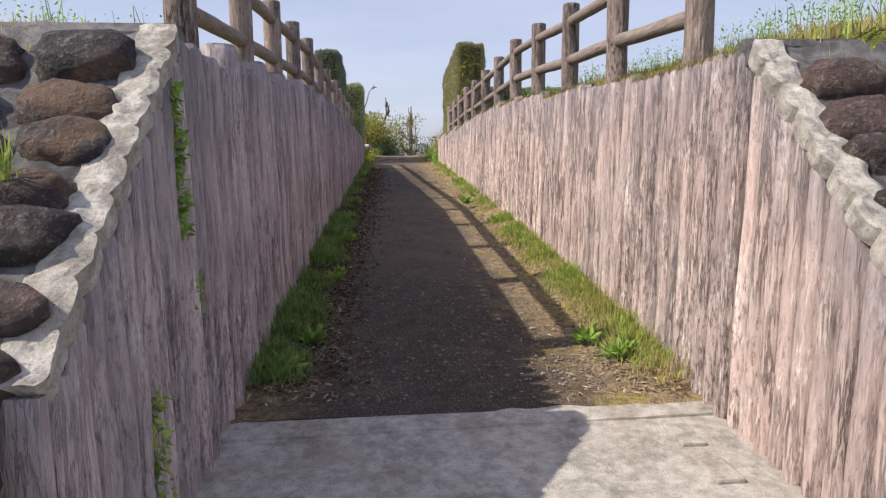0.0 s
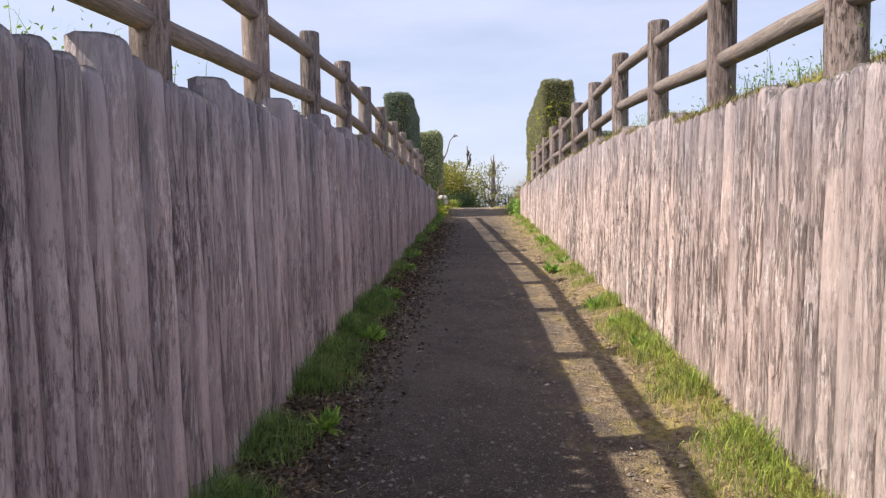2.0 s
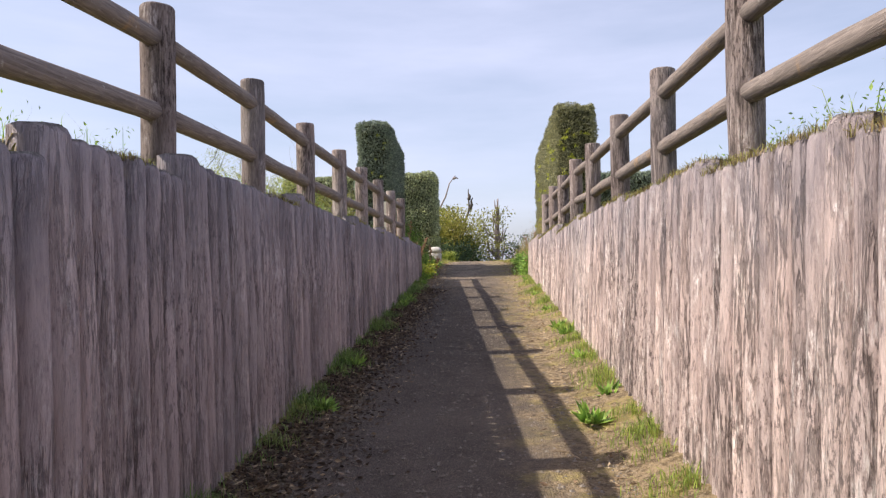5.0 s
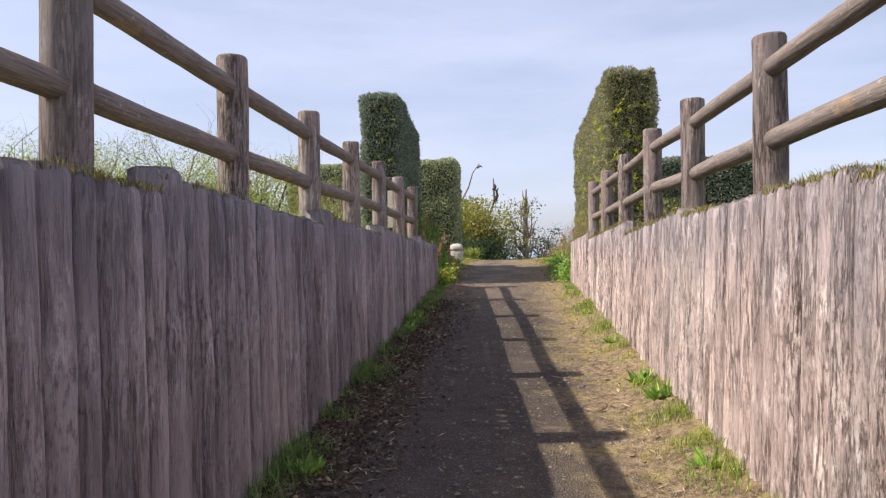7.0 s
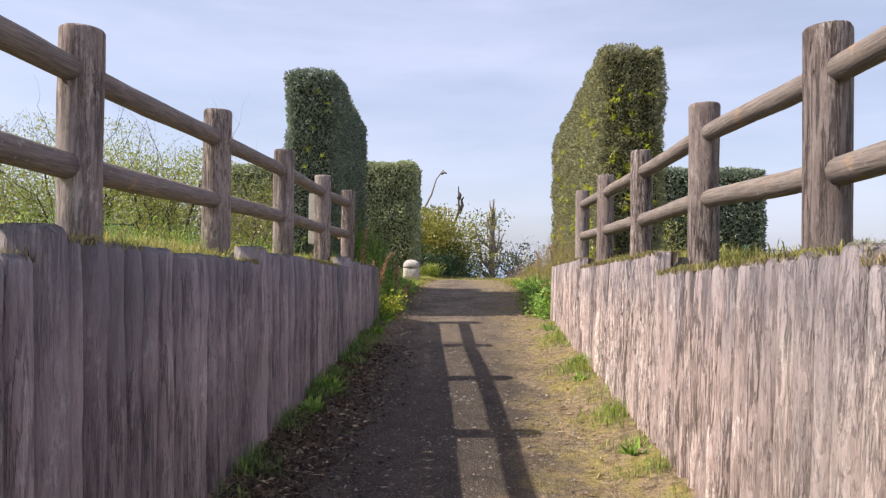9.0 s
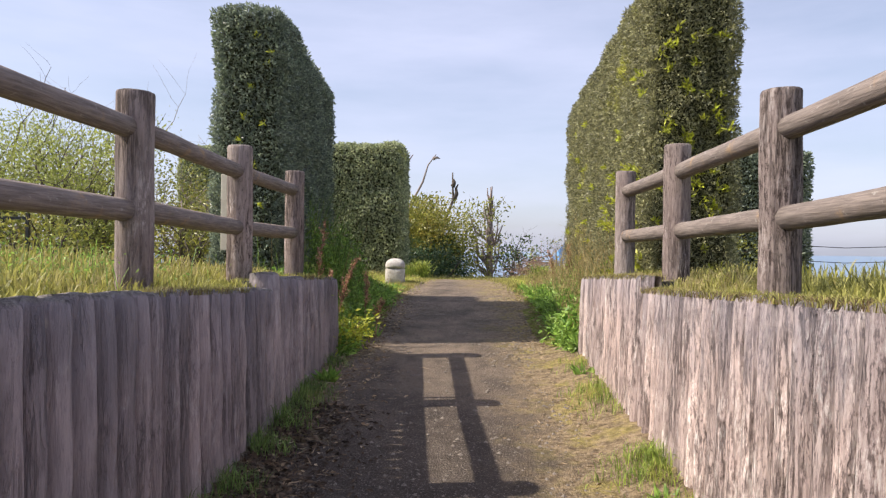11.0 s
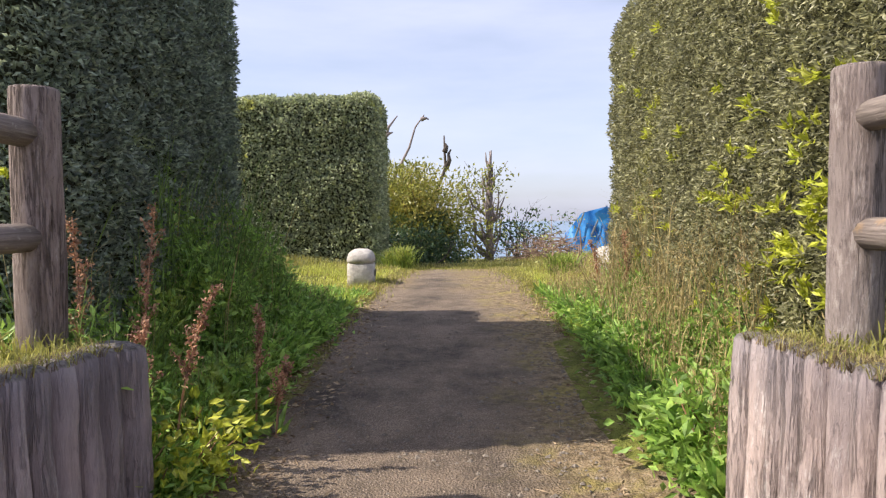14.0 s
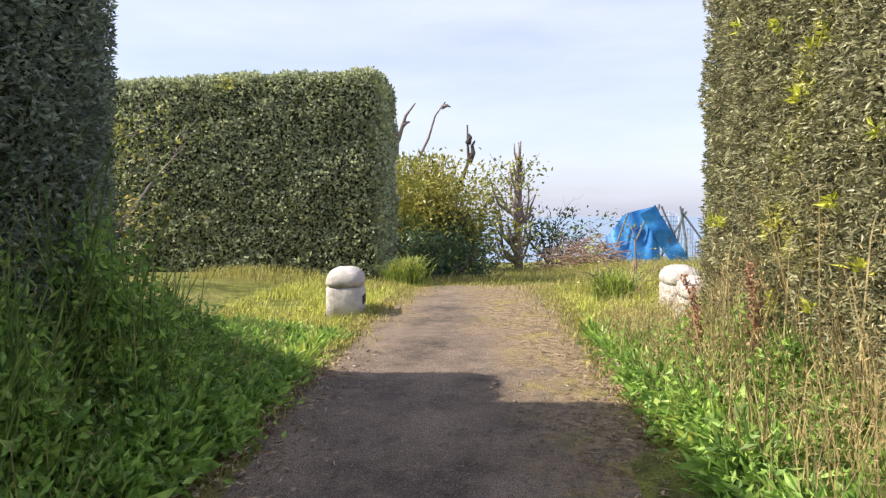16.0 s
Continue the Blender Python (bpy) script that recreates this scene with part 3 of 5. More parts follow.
def log_wall(left):
    rng = random.Random(11 if left else 12)
    root = thing("wall_left" if left else "wall_right", "retaining wall of upright wood-grained concrete logs, weathered pinkish brown", "wall", kind="structure")
    material = WALL_SHADED if left else WALL
    pitch = 0.131
    depth = 0.096 if left else 0.072
    sgn = -1 if left else 1
    batter = BATTER_L if left else BATTER_R
    kinds = [log_mesh(rng, pitch / 2 * f, depth, material) for f in (0.85, 0.89, 0.92, 0.84, 0.87, 0.90, 0.86, 0.93)]
    thick = log_mesh(rng, pitch * 0.535, depth * 1.12, material)
    starts = [p[0] for p in (PANELS_L if left else PANELS_R)]
    begin = 1.72 if left else 0.9
    for y, wide, marked in log_rows(left):
        top = wall_top(left, y - (0 if y > starts[0] else pitch * 0.3)) + rng.uniform(-1, 1) * (0.014 if left and y < 9 else 0.009) * (y > starts[0]) - (0.03 if y < starts[0] else 0)
        top += (0.03 if left else 0.008) if marked else 0
        low = floor_z(y) - 0.10
        if top - low < 0.12:
            continue
        ob = new("log", thick if marked else rng.choice(kinds))
        ob.parent = root
        ob.location = (face_x(left, y, low) + sgn * (0.078 if left else 0.060) + rng.uniform(-1, 1) * (0.012 if left else 0.008), y, low)
        ob.rotation_euler = (0, -math.atan(batter), (0 if left else math.pi) + rng.uniform(-0.10, 0.10))
        ob.scale = (1, wide / pitch, top - low)
    # the cast slab behind the logs, coloured dark for the shade between them
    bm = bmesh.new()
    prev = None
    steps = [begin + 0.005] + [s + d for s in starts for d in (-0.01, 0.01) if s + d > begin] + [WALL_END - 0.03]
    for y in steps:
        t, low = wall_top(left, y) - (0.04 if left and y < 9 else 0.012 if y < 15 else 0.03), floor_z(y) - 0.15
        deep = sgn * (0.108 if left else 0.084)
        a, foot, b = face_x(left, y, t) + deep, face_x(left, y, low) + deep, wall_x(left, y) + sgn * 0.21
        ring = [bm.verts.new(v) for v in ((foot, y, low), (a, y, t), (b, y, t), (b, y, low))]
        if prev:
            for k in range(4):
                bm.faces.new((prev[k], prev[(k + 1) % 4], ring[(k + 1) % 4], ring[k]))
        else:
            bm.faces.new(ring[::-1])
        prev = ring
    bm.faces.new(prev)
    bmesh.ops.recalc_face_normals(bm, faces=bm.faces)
    part("slab", bm, JOINT, root, "plain slab behind the logs, dark for the shade in the gaps")
    # the end log, thicker
    end = new("end_log", thick)
    end.parent, end.location = root, (face_x(left, WALL_END, floor_z(WALL_END)) + sgn * 0.05, WALL_END - 0.06, floor_z(WALL_END) - 0.1)
    end.rotation_euler, end.scale = (0, -math.atan(batter), 0 if left else math.pi), (1.0, 1, wall_top(left, WALL_END) - floor_z(WALL_END) + 0.1)
    # the mortar capping down the cut slope
    y0, z0, y1, z1 = SLOPE_L if left else SLOPE_R
    if not left:
        y0, z0 = 1.3, slope_z(False, 1.3)
    bm = bmesh.new()
    run = math.hypot(y1 - y0, z1 - z0)
    ey, ez = (y1 - y0) / run, (z1 - z0) / run
    n = int((y1 - y0) / pitch) * 10
    rows = []
    for i in range(n + 1):
        s = i / n
        lobe = abs(math.sin(math.pi * s * n / 10)) ** 0.55
        wear = 0.018 * noise.noise((s * 23, 1.7, 3 if left else 8))
        outer = face_x(left, y0 + (y1 - y0) * s, z0 + (z1 - z0) * s) - sgn * (0.028 * lobe + wear)
        inner = outer + sgn * (0.15 + 0.03 * noise.noise((s * 9, 4, 1)))
        row = []
        for u in np.linspace(0, 1, 6):
            x = outer + (inner - outer) * float(u)
            lift = 0.035 + 0.016 * noise.noise((x * 14, s * 30, 2)) - (0.004 if u in (0.0, 1.0) else 0)
            row.append(bm.verts.new((x, y0 + (y1 - y0) * s - ez * lift, z0 + (z1 - z0) * s + ey * lift)))
        under = [bm.verts.new((x, y0 + (y1 - y0) * s + ez * 0.06, z0 + (z1 - z0) * s - ey * 0.06)) for x in (outer + sgn * 0.012, inner)]
        rows.append([under[0], *row, under[1]])
    for a, b in zip(rows, rows[1:]):
        for k in range(len(a) - 1):
            bm.faces.new((a[k], a[k + 1], b[k + 1], b[k]))
    bm.faces.new(rows[0])
    bm.faces.new(rows[-1][::-1])
    bmesh.ops.recalc_face_normals(bm, faces=bm.faces)
    part("slope_cap", bm, CAP, root, "scalloped pale mortar capping down the cut end")
    if left:
        bm = bmesh.new()
        box(bm, face_x(True, 1.7, 0.5) - 0.13, 1.645, floor_z(1) - 0.1, face_x(True, 1.7, 0.5) + 0.0, 1.69, 0.93, 0.01)
        part("end_face", bm, WALL_SHADED, root, "rough end face of the wall")
    return root


log_wall(True)
log_wall(False)


# ---- the boulder slopes in front ----
def boulder_wall(left):
    rng = random.Random(21 if left else 22)
    sgn = -1 if left else 1
    face = wall_x(left, 2.2) + sgn * 0.09
    batter = BATTER_L if left else BATTER_R

    def inset(z):
        return -sgn * batter * (2.06 - z)

    root = thing("stone_wall_left" if left else "stone_wall_right", "sloping wall of dark rounded boulders set in mortar", "wall", kind="structure")
    y0, z0, y1, z1 = SLOPE_L if left else SLOPE_R
    k = (z1 - z0) / (y1 - y0)
    yb = y0 + (-0.12 - z0) / k
    run = math.hypot(y1 - yb, z1 + 0.12)
    ey, ez = (y1 - yb) / run, (z1 + 0.12) / run
    bm = bmesh.new()
    wide, nu, nv = 5.0, 110, 50
    grid = {}
    for j in range(nv + 1):
        for i in range(nu + 1):
            u, v = wide * i / nu, run * j / nv
            d = 0.03 * noise.noise((u * 4, v * 4, 3)) + 0.018 * noise.noise((u * 13, v * 13, 5)) + 0.02
            grid[i, j] = bm.verts.new((face + sgn * u + inset(-0.12 + ez * v), yb + ey * v - ez * d, -0.12 + ez * v + ey * d))
    for j in range(nv):
        for i in range(nu):
            bm.faces.new((grid[i, j], grid[i + 1, j], grid[i + 1, j + 1], grid[i, j + 1]))
    bmesh.ops.recalc_face_normals(bm, faces=bm.faces)
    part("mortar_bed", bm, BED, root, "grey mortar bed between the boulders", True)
    # a rough mortar coping along the top
    bm = bmesh.new()
    tube(bm, [(face + sgn * (wide * i / 24 - 0.1), y1 + 0.05, z1 - 0.03 + 0.012 * noise.noise((i, 3, 1))) for i in range(25)], [0.075 + 0.012 * noise.noise((i, 7, 1)) for i in range(25)], 8)
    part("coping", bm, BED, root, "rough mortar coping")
    shapes = []
    for s in range(9):
        bm = bmesh.new()
        bmesh.ops.create_icosphere(bm, subdivisions=3, radius=1.0)
        for v in bm.verts:
            p = v.co.copy()
            p = Vector([math.copysign(abs(c) ** 0.72, c) for c in p])
            p *= 1 + 0.30 * noise.noise(p * 0.9 + Vector((s * 7, 0, 0))) + 0.14 * noise.noise(p * 2.4 + Vector((s * 3, 1, 0))) + 0.05 * noise.noise(p * 6.0 + Vector((s, 2, 0)))
            v.co = p
        me = bpy.data.meshes.new("boulder")
        bm.to_mesh(me)
        bm.free()
        me.materials.append(ROCK)
        me.polygons.foreach_set("use_smooth", [True] * len(me.polygons))
        shapes.append(me)
    v = 0.10
    while v < run - 0.26:
        h = rng.uniform(0.19, 0.32)
        u = rng.uniform(-0.06, 0.02)
        while u < wide:
            w = rng.uniform(0.28, 0.56)
            ob = new("boulder", rng.choice(shapes))
            ob.parent = root
            uc, vc = u + w / 2, v + h / 2 + rng.uniform(-0.03, 0.03)
            ob.location = (face + sgn * uc + inset(-0.12 + ez * vc), yb + ey * vc, -0.12 + ez * vc)
            tip = Matrix(((1, 0, 0), (0, ey, -ez), (0, ez, ey)))
            ob.rotation_euler = (tip @ Euler((0, 0, rng.uniform(-0.16, 0.16) + rng.choice((0, math.pi)))).to_matrix()).to_euler()
            ob.scale = (w * 0.51, h * 0.51, rng.uniform(0.09, 0.14))
            u += w + rng.uniform(0.01, 0.05)
        v += h + rng.uniform(0.0, 0.02)
    return root


boulder_wall(True)
boulder_wall(False)


# ---- the fences ----
def post_mesh(rng, height, radius=0.092):
    bm = bmesh.new()
    rings, segs = [], 18
    hs = [0, 0.12, 0.25, 0.4, 0.55, 0.7, 0.85, 0.97, 0.99, 1.0]
    tw = rng.uniform(0, 50)
    for h in hs:
        ring = []
        for k in range(segs):
            w = 2 * math.pi * k / segs
            r = radius * (1 + 0.07 * noise.noise((math.cos(w) * 2.2, math.sin(w) * 2.2, h * 2.2 + tw)) + 0.035 * noise.noise((math.cos(w) * 6, math.sin(w) * 6, h * 3 + tw)))
            r *= 0.94 if h == 1.0 else 1.0
            ring.append(bm.verts.new((r * math.cos(w), r * math.sin(w), h * height)))
        rings.append(ring)
    for a, b in zip(rings, rings[1:]):
        for k in range(segs):
            bm.faces.new((a[k], a[(k + 1) % segs], b[(k + 1) % segs], b[k]))
    bm.faces.new(rings[-1])
    return bm


def fence(left):
    rng = random.Random(31 if left else 32)
    tops = ((2.8, 2.96), (5.8, 3.12), (8.7, 3.29), (10.4, 3.38), (12, 3.36), (13.4, 3.33), (16.5, 3.32), (18, 3.30), (19.5, 3.27), (21, 3.24))
    x = -1.17 if left else 2.04
    ys = [4.1 if k == 0 else 4.25 + 1.53 * k for k in range(12)] if left else [4.2, 5.74, 7.24, 8.77, 10.3, 11.85, 13.43, 14.93, 16.36, 17.86, 19.37, 20.88]
    gain = 0.12 if left else 0.06
    root = thing("fence", "wood-grained brown concrete post-and-rail fence along the wall top", "fence", (x, ys[0], 0), "fences above the path")
    posts = []
    for y in ys:
        top, low = float(np.interp(y, *zip(*tops))) + rng.uniform(-0.015, 0.015), bank_z(x, y) - 0.12
        ob = part("post", post_mesh(rng, top - low), POST, root, smooth=True)
        ob.location = (gain * (y - ys[0]) / 17 + rng.uniform(-0.008, 0.008), y - ys[0], low)
        posts.append((y, top))
    for (ya, ta), (yb, tb) in zip(posts, posts[1:]):
        for drop in (0.19, 0.60):
            bm = bmesh.new()
            pts, rad = [], []
            for k in range(9):
                u = k / 8
                pts.append((gain * (ya + (yb - ya) * u - ys[0]) / 17 + 0.012 * noise.noise((u * 2, ya, drop)), ya - ys[0] + 0.04 + (yb - ya - 0.08) * u, ta + (tb - ta) * u - drop + 0.008 * noise.noise((u * 2, ya, drop + 4))))
                rad.append((0.056 if drop < 0.3 else 0.058) * (1 + 0.05 * noise.noise((u * 4, ya * 3, drop))))
            tube(bm, pts, rad, 12, rough=0.03, rng=rng)
            part("rail", bm, RAIL, root, smooth=True)
    return root


fence(True)
fence(False)


# ---- hedges ----
def hedge(name, label, x0, y0, x1, y1, z0, z1, top, material, density, length, width, seed, radius=0.22, rough=0.05):
    """A clipped hedge: a solid core, dark for the shade inside, and a skin of leaves. top(x, y): the height of its top
    there.
    """
    rng = np.random.default_rng(seed)
    root = thing(name, label, "hedge", ((x0 + x1) / 2, (y0 + y1) / 2, z0))
    lo, hi = np.array((x0, y0, z0)), np.array((x1, y1, z1))
    size = hi - lo

    def shaped(p, shrink=0.0):
        q = np.clip(p, lo + radius, hi - radius)
        q[:, 2] = np.clip(p[:, 2], z0, z1 - radius)
        d = p - q
        n = unit(d)
        s = q + n * (radius - shrink)
        lump = np.array([noise.noise((a * 2.1, b * 2.1, c * 2.1 + seed)) * rough + noise.noise((a * 8, b * 8, c * 8 + seed)) * rough * 0.8 for a, b, c in s])
        s = s + n * lump[:, None]
        tops = np.array([top(a, b) for a, b in s[:, :2]])
        s[:, 2] = z0 + (s[:, 2] - z0) * (tops - z0) / (z1 - z0)
        return s - np.array(root.location), n

    areas = np.array((size[1] * size[2], size[1] * size[2], size[0] * size[2], size[0] * size[2], size[0] * size[1]))
    count = (areas * density).astype(int)
    pts = []
    for k, c in enumerate(count):
        p = lo + rng.random((c, 3)) * size
        if k < 2:
            p[:, 0] = (x0, x1)[k]
        elif k < 4:
            p[:, 1] = (y0, y1)[k - 2]
        else:
            p[:, 2] = z1
        pts.append(p)
    p, n = shaped(np.concatenate(pts))
    p = p - n * (rng.random((len(p), 1)) ** 1.6 * 0.13 - 0.015)
    leaves("foliage", p, n + np.array((0, 0, 0.1)), length, width, material, root, rng, spread=1.1)
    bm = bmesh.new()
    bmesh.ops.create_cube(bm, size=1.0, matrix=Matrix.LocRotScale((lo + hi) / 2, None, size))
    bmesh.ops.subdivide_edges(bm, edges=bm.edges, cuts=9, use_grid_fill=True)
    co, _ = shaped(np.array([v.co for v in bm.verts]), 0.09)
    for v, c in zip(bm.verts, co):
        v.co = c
    part("heart", bm, HEART, root, "solid inner core, dark for the shade behind the leaves", True)
    return root


def shoots(root, places, seed, size=0.075):
    """Tufts of bright new leaves standing out of a hedge."""
    nr = np.random.default_rng(seed)
    p = np.array([(x - root.location.x, y - root.location.y, z - root.location.z) for x, y, z, _ in places])
    out = np.array([o for *_, o in places], float)
    q = np.repeat(p, 13, 0) + nr.normal(0, 0.016, (len(p) * 13, 3))
    leaves("fresh_growth", q, np.repeat(out, 13, 0) * 0.6 + np.array((0, 0, 0.3)), size * 0.85, size * 0.3, SHOOT, root, nr, spread=0.75, label="fresh yellow-green shoots")


hedge_a = hedge("hedge", "tall clipped dark green hedge block shading the path", -2.1, 21.66, -1.34, 24.4, 1.45, 5.2, lambda x, y: 5.08 - 0.12 * max(0, y - 22.0) - 0.12 * max(0, x + 1.6), HEDGE_DARK, 4600, 0.046, 0.021, 3, 0.14)
hedge("hedge", "lower clipped dark hedge block behind a taller one", -2.7, 24.45, -1.66, 25.05, 1.5, 4.35, lambda x, y: 4.3, HEDGE_DARK, 4200, 0.046, 0.021, 4, 0.16)
hedge_b = hedge("hedge", "tall clipped olive-green hedge with fresh yellow-green shoots", 2.34, 21.0, 3.2, 25.8, 1.42, 5.25, lambda x, y: 5.24 - 0.10 * (y - 21.0) - 0.1 * max(0, 2.6 - x), HEDGE_WARM, 7500, 0.040, 0.014, 5, 0.12, 0.07)
hedge("hedge", "broad clipped green hedge with a rounded corner beside a stone bollard", -6.8, 31.4, -0.97, 33.2, 1.45, 5.2, lambda x, y: 5.22 + 0.03 * x, HEDGE_MID, 2000, 0.068, 0.044, 7, 0.25, 0.07)
hedge("hedge", "dark clipped hedge block behind the fence", 4.1, 29.6, 8.4, 31.2, 1.7, 4.8, lambda x, y: 4.78, HEDGE_DARK, 1100, 0.085, 0.042, 9, 0.2)
rng_s = random.Random(15)
shoots(hedge_b, [(2.29, 21.1 + abs(rng_s.gauss(0, 0.75)), rng_s.gauss(2.75, 0.5), (-1, -0.1, 0.2)) for _ in range(70)]
       + [(rng_s.uniform(2.4, 3.1), 20.98, rng_s.uniform(1.9, 4.6), (0, -1, 0.2)) for _ in range(60)] + [(2.29, rng_s.uniform(21, 25.5), rng_s.uniform(1.8, 4.4), (-1, 0, 0.2)) for _ in range(28)], 16)
shoots(hedge_a, [(rng_s.uniform(-2.0, -1.45), 21.63, rng_s.uniform(1.9, 4.8), (0, -1, 0.2)) for _ in range(16)], 17, 0.055)


# ---- bollards ----
def bollard(x, y, turn, label):
    """A squat stone bollard: a body and a domed cap, long from front to back, with a groove between."""
    z = floor_z(y) - 0.06
    root = thing("stone_bollard", label, "bollard", (x, y, z), "stone bollards at the top of the path")
    root.rotation_euler = (0, 0, turn)
    root.scale = (1.1, 1.1, 1.12)

    def loop(bm, half, long, h, shift):
        out = []
        for k in range(28):
            w = 2 * math.pi * k / 28
            c, s = math.cos(w), math.sin(w)
            px = half * math.copysign(abs(c) ** 0.55, c)
            py = long * math.copysign(abs(s) ** 0.55, s)
            r = 1 + 0.02 * noise.noise((px * 9, py * 9, h * 9 + shift))
            out.append(bm.verts.new((px * r, py * r, h)))
        return out

    def stack(name, prof, shift):
        bm = bmesh.new()
        rings = [loop(bm, a, b, h, shift) for a, b, h in prof]
        for p, q in zip(rings, rings[1:]):
            for k in range(28):
                bm.faces.new((p[k], p[(k + 1) % 28], q[(k + 1) % 28], q[k]))
        bm.faces.new(rings[-1])
        bm.faces.new(rings[0][::-1])
        part(name, bm, BOLLARD, root, smooth=True)

    stack("body", [(0.175, 0.27, 0.0), (0.178, 0.27, 0.15), (0.176, 0.268, 0.31), (0.165, 0.257, 0.325)], x)
    stack("groove", [(0.155, 0.245, 0.32), (0.155, 0.245, 0.345)], x)
    stack("cap", [(0.17, 0.262, 0.34), (0.18, 0.272, 0.352), (0.178, 0.27, 0.39), (0.165, 0.25, 0.435), (0.13, 0.205, 0.475), (0.08, 0.13, 0.497), (0.02, 0.04, 0.503)], x + 3)
    bm = bmesh.new()
    for k in range(5):
        box(bm, 0.172, -0.15 + 0.055 * k, 0.16, 0.182, -0.125 + 0.055 * k, 0.24)
    part("inscription", bm, JOINT, root, "worn unreadable incised marks")
    return root


bollard(-0.74, 27.7, 0.1, "pale grey stone bollard with a domed cap on grass")
bollard(2.82, 28.0, -0.1, "pale pinkish stone bollard half hidden by weeds")
bollard(2.72, 27.0, -0.1, "pale pinkish stone bollard half hidden by weeds")


# ---- trees, shrubs, brush ----
def branches(bm, rng, at, way, length, radius, depth, tips, wander=0.25, fork=3, segs=6):
    pts, rad = [Vector(at)], [radius]
    n = 5
    d = Vector(way).normalized()
    for i in range(n):
        d = (d + Vector((rng.gauss(0, wander), rng.gauss(0, wander), rng.gauss(0, wander * 0.6) + 0.04))).normalized()
        pts.append(pts[-1] + d * length / n)
        rad.append(radius * (1 - 0.62 * (i + 1) / n))
    tube(bm, pts, rad, segs if depth > 1 else max(3, segs - 2), rough=0.08, rng=rng)
    tips.extend(pts[2:])
    if depth > 0:
        for _ in range(fork):
            k = rng.randint(1, n)
            side = Vector((rng.gauss(0, 1), rng.gauss(0, 1), rng.gauss(0.3, 0.5))).normalized()
            branches(bm, rng, pts[k], d * 0.6 + side * 0.75, length * rng.uniform(0.4, 0.68), rad[k] * 0.62, depth - 1, tips, wander, fork, segs)


def shrub(name, label, category, x, y, z, height, spread, material, count, size, seed, stems=6, dense=1.0, wood=BARK_DARK, shade=0.0, forks=2):
    """A bush: several stems and a crown of leaves in clumps with gaps."""
    rng, nr = random.Random(seed), np.random.default_rng(seed)
    root = thing(name, label, category, (x, y, z))
    tips = []
    for i in range(stems):
        bm = bmesh.new()
        w = 2 * math.pi * (i + rng.random()) / stems
        lean = rng.uniform(0.1, 0.8) * spread / height
        branches(bm, rng, (0.12 * math.cos(w), 0.12 * math.sin(w), -0.08), (math.cos(w) * lean, math.sin(w) * lean, 1), height * rng.uniform(0.55, 0.95), (0.026 if forks else 0.01) * height ** 0.5, forks, tips, 0.2, 3, 5)
        part("stem", bm, wood, root, smooth=True)
    if count:
        tips = np.array([t for t in tips if t.z > height * 0.06])
        k = nr.integers(0, len(tips), count)
        lump = nr.normal(0, 1, (count, 3)) * np.array((0.085, 0.085, 0.07)) * height ** 0.5 * dense
        p = tips[k] + lump
        low = nr.random(count) < shade
        p[low, 2] *= nr.random(low.sum())
        p[:, 2] = np.clip(p[:, 2], 0.02, None)
        p = p[p[:, 2] < height * 1.02]
        count = len(p)
        out = unit(p - np.array((0, 0, height * 0.4)))
        leaves("crown", p, out, size, size * 0.5, material, root, nr, spread=0.9)
    return root


shrub("shrub", "yellow-green leafy shrub past the clipped hedge", "shrub", -0.55, 36.8, 1.3, 2.85, 1.55, SHRUB, 21000, 0.12, 41, 13, 2.2, shade=0.35)
shrub("shrub", "dark green shrub at the foot of a yellower one", "shrub", -0.25, 36.1, 1.3, 1.5, 0.8, SHRUB_DEEP, 6000, 0.10, 42, 8, 1.4, shade=0.4)
shrub("shrub", "low blue-green bush at the hedge corner", "shrub", -0.3, 33.2, 1.45, 1.25, 1.0, SHRUB_DEEP, 6500, 0.09, 43, 8, 1.2, shade=0.5)
shrub("shrub", "small green shrub beside a dead tree", "shrub", 2.55, 38.6, 1.25, 1.7, 0.6, SHRUB_DEEP, 1000, 0.12, 44, 6, 1.2, shade=0.2)


